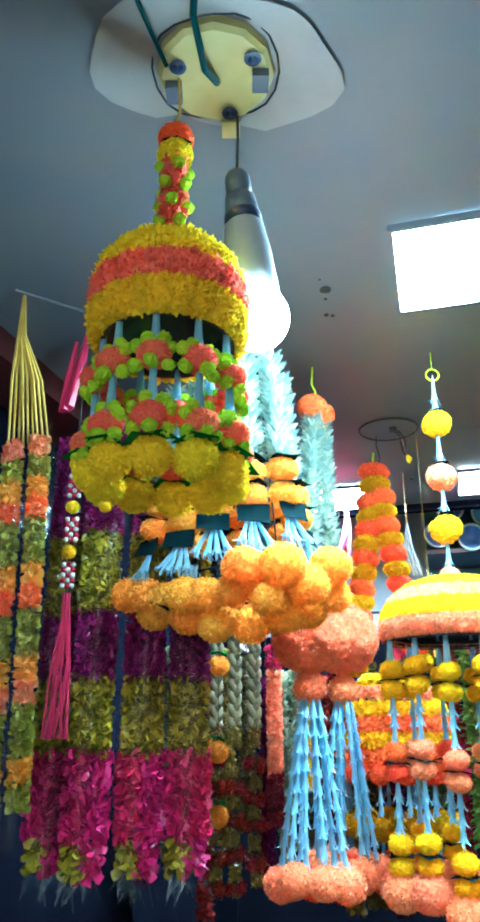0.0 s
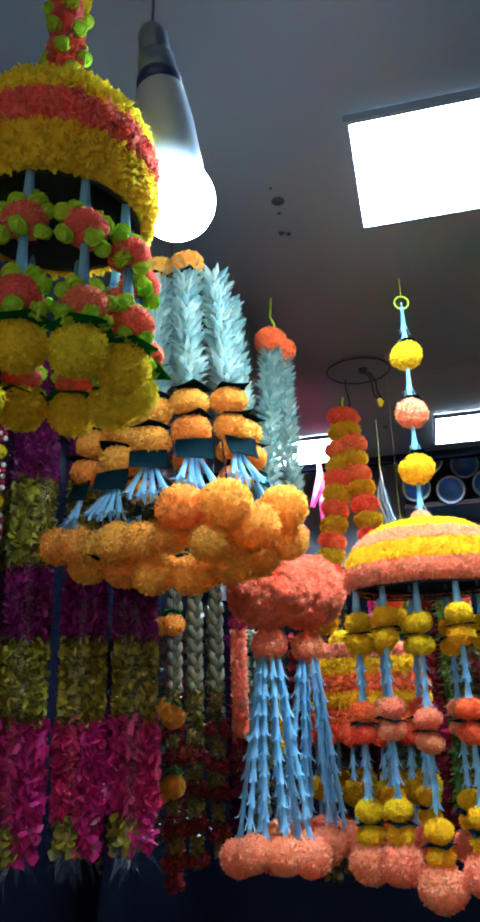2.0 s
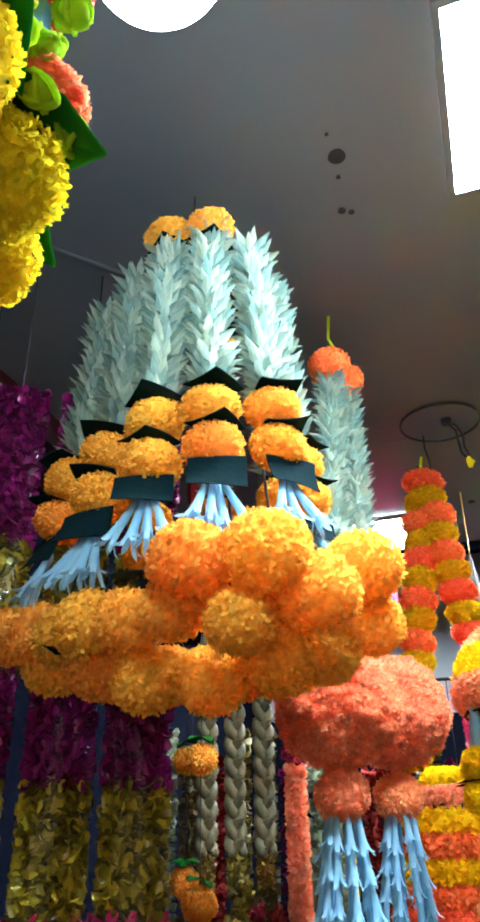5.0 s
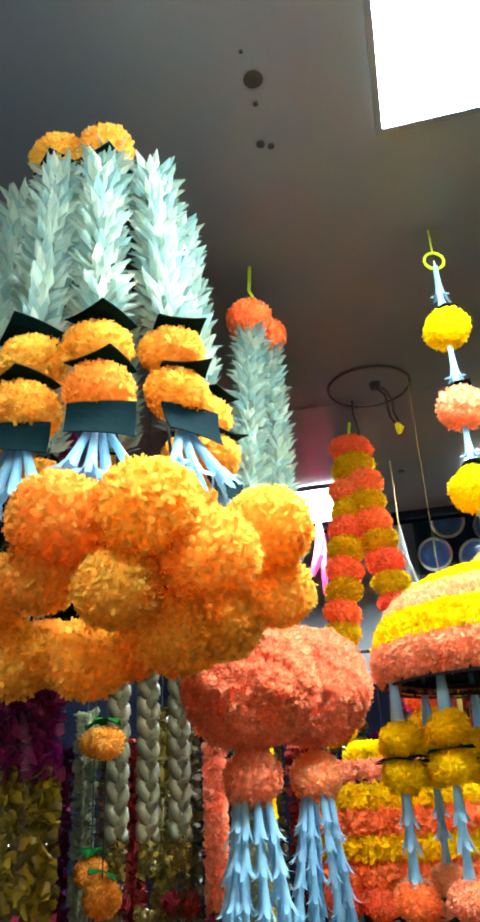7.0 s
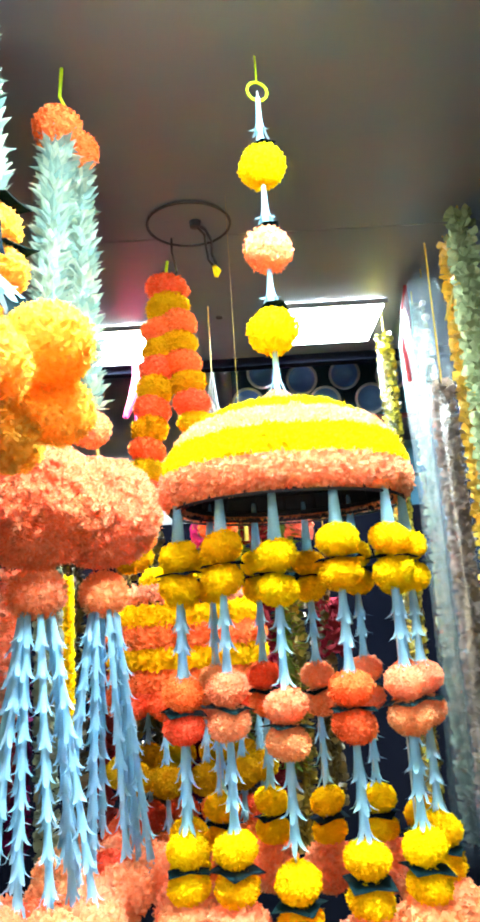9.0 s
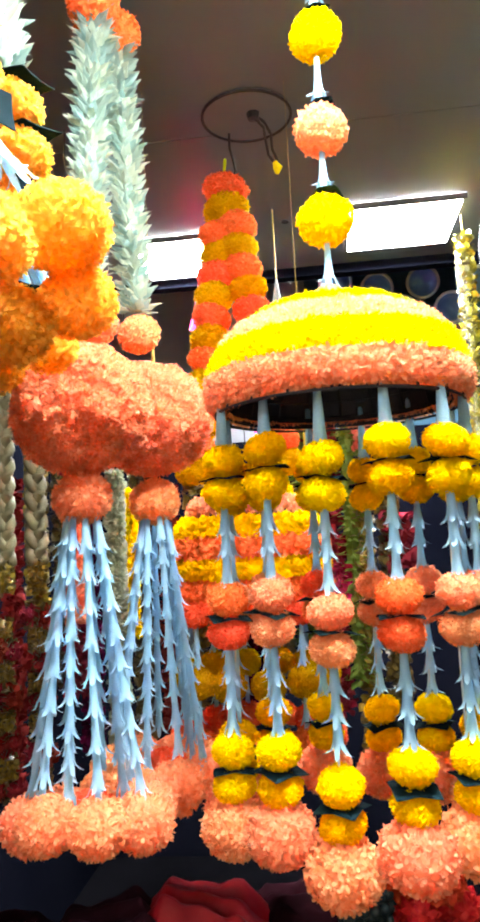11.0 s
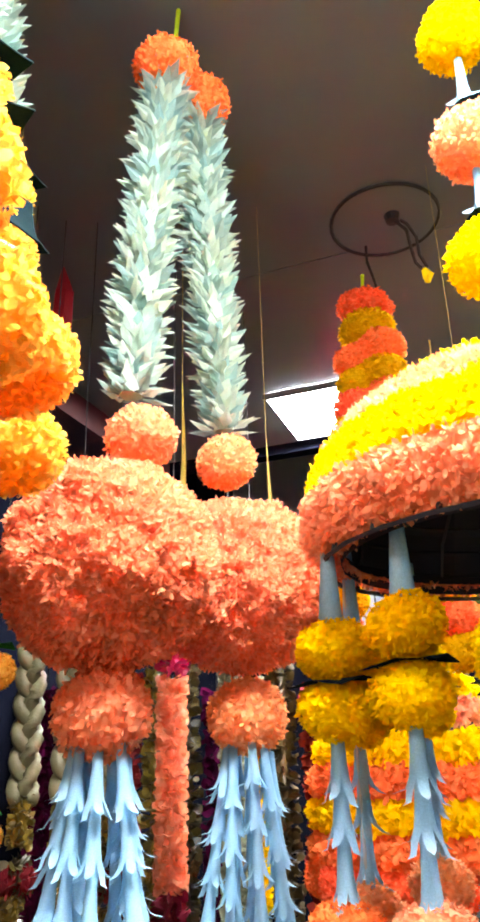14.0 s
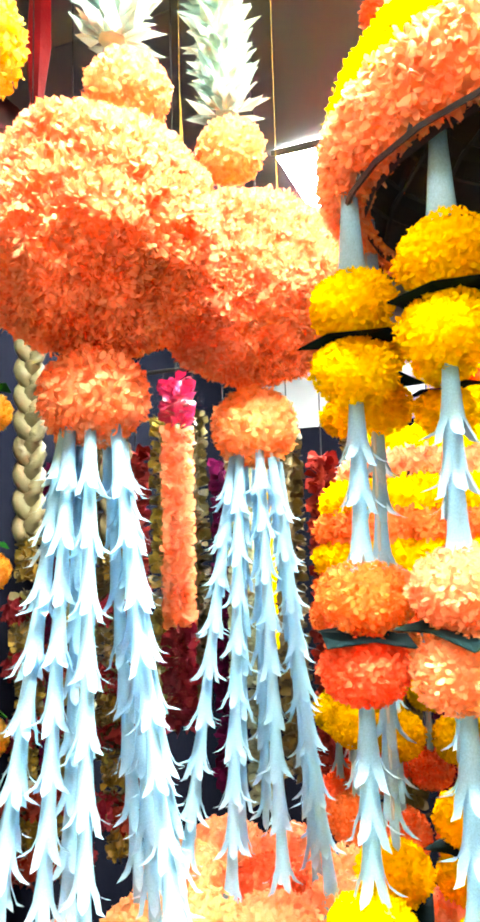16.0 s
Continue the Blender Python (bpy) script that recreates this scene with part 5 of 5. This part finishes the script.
def cloth_heap(x, y, z0, w, d, h, mat, label, seed, turn=0):
    rs = random.Random(seed)
    s = Shape()
    n, m = 44, 36
    wave = lambda i, j: abs(math.sin(j * 0.33 + 0.05 * i + seed + 1.1 * noise.noise(Vector((i * 0.09, j * 0.09, seed)))))
    f = lambda i, j: h * (0.62 + 0.10 * math.sin(i * 0.11 + seed) + 0.20 * wave(i, j) + 0.16 * noise.noise(Vector((i * 0.12, j * 0.2, seed + 5)))) * min(1, 3.2 * min(i, n - i) / n + 0.25) * min(1, 3.2 * min(j, m - j) / m + 0.25) + rs.uniform(-0.001, 0.001)
    pts = [((i / n - 0.5) * w + rs.uniform(-0.001, 0.001), (j / m - 0.5) * d, f(i, j)) for j in range(m + 1) for i in range(n + 1)]
    fs = [(j * (n + 1) + i, j * (n + 1) + i + 1, (j + 1) * (n + 1) + i + 1, (j + 1) * (n + 1) + i) for j in range(m) for i in range(n)]
    s.add(pts, fs)
    e = len(pts)
    border = [i for i in range(n + 1)] + [j * (n + 1) + n for j in range(1, m + 1)] + [m * (n + 1) + i for i in range(n - 1, -1, -1)] + [j * (n + 1) for j in range(m - 1, 0, -1)]
    s.v += [(s.v[i][0], s.v[i][1], 0.0) for i in border]
    k = len(border)
    s.f += [(border[i], e + i, e + (i + 1) % k, border[(i + 1) % k]) for i in range(k)] + [tuple(e + i for i in range(k))[::-1]]
    return solid("folded_cloth", s.mesh("folded_cloth", mat, True), pose(x, y, z0, 0, 0, turn), label, "cloth", "bundles on the counter")


cloth_heap(0.30, 2.22, 0.81, 0.30, 0.24, 0.12, REDCLOTH, "folded red cloth bundle on the counter", 1, -14)
# the plum and navy heaps fill the counter's dark parts, their shade is colour
cloth_heap(0.50, 2.26, 0.81, 0.20, 0.20, 0.08, SHADEPLUM, "smaller plum cloth on the counter, blackened for shade", 2, 8)
cloth_heap(0.10, 2.20, 0.81, 0.26, 0.24, 0.12, SHADEPLUM, "maroon cloth bundle on the counter, blackened for shade", 3, 5)
cloth_heap(-0.12, 2.25, 0.81, 0.24, 0.24, 0.08, SHADEPLUM, "plum cloth heap with shade put into its colour", 4, -20)
t = thing("flower_packet", (0.715, 2.02, 0.81), "packet of red cloth flowers in shiny clear plastic", "packet", "bundles on the counter")
REDPOM = pompom("red_flower", REDFLOWER, 260, 0.95, 0.30, 0.12)
for dx, dy, h in ((-0.045, -0.02, 0.036), (0.04, -0.022, 0.036), (0.0, 0.03, 0.036), (-0.04, -0.015, 0.105), (0.042, -0.018, 0.110), (0.0, 0.02, 0.120), (0.002, -0.03, 0.168), (-0.05, 0.01, 0.165)):
    part("red_flower", REDPOM, t, at((0.715 + dx, 2.02 + dy, 0.81 + h), 0.040 * rnd(0.92, 1.06)))
part("film", sleeve_mesh("film", 0.105, 0.215, 0.003, FILM, 91, 0.72, 1.0), t, Matrix.Translation((0.715, 2.02, 0.81)), "crinkled clear plastic wrap")
bag = revolve([(0.098, 0.0), (0.103, 0.03), (0.094, 0.062), (0.066, 0.090), (0.03, 0.104), (0.001, 0.108)], 32)
bag.v = [(x * (1 + 0.07 * noise.noise(Vector((x * 30, y * 30, z * 30)))), y * (0.62 + 0.07 * noise.noise(Vector((y * 30, x * 30, z * 30 + 3)))), z * (1 + 0.10 * noise.noise(Vector((x * 20, y * 20, 7))))) for x, y, z in bag.v]
solid("plastic_bag", bag.mesh("plastic_bag", TEALBAG, True), Matrix.Translation((0.700, 1.895, 0.81)), "rounded teal plastic bag on the counter", "bag", "bundles on the counter")
cloth_heap(-0.36, 2.28, 0.81, 0.22, 0.26, 0.09, SHADENAVY, "navy cloth bundle on the counter, blackened for shade", 7, 12)
cloth_heap(0.34, 2.04, 0.81, 0.36, 0.14, 0.065, SHADENAVY, "flat navy cloth before the red bundles, blackened for shade", 8, -6)
cloth_heap(-0.14, 2.03, 0.81, 0.30, 0.16, 0.05, SHADEPLUM, "flat maroon cloth on the counter, blackened for shade", 9, 4)
cloth_heap(0.40, 2.06, 0.87, 0.10, 0.05, 0.025, PINKRIB, "small pink satin piece on dark cloth", 10, -12)
t = thing("sequin_roll", (0.60, 2.08, 0.81), "silver sequined fabric roll standing on the counter", "fabric")
part("roll", revolve([(0.05, 0), (0.052, 0.07), (0.049, 0.15), (0.03, 0.155), (0.001, 0.155)], 24).mesh("roll", SILVER, True), t)
dot = Shape()
ball_core(dot, 1.0, n=8, m=5)
dot = dot.mesh("sequin", SILVER, True)
for j in range(6):
    for i in range(9):
        k = -math.pi + i * math.pi / 8 + (0.2 if j % 2 else 0)
        part("sequin", dot, t, at((0.60 + 0.052 * math.cos(k), 2.08 + 0.052 * math.sin(k), 0.826 + j * 0.024), 0.0125))
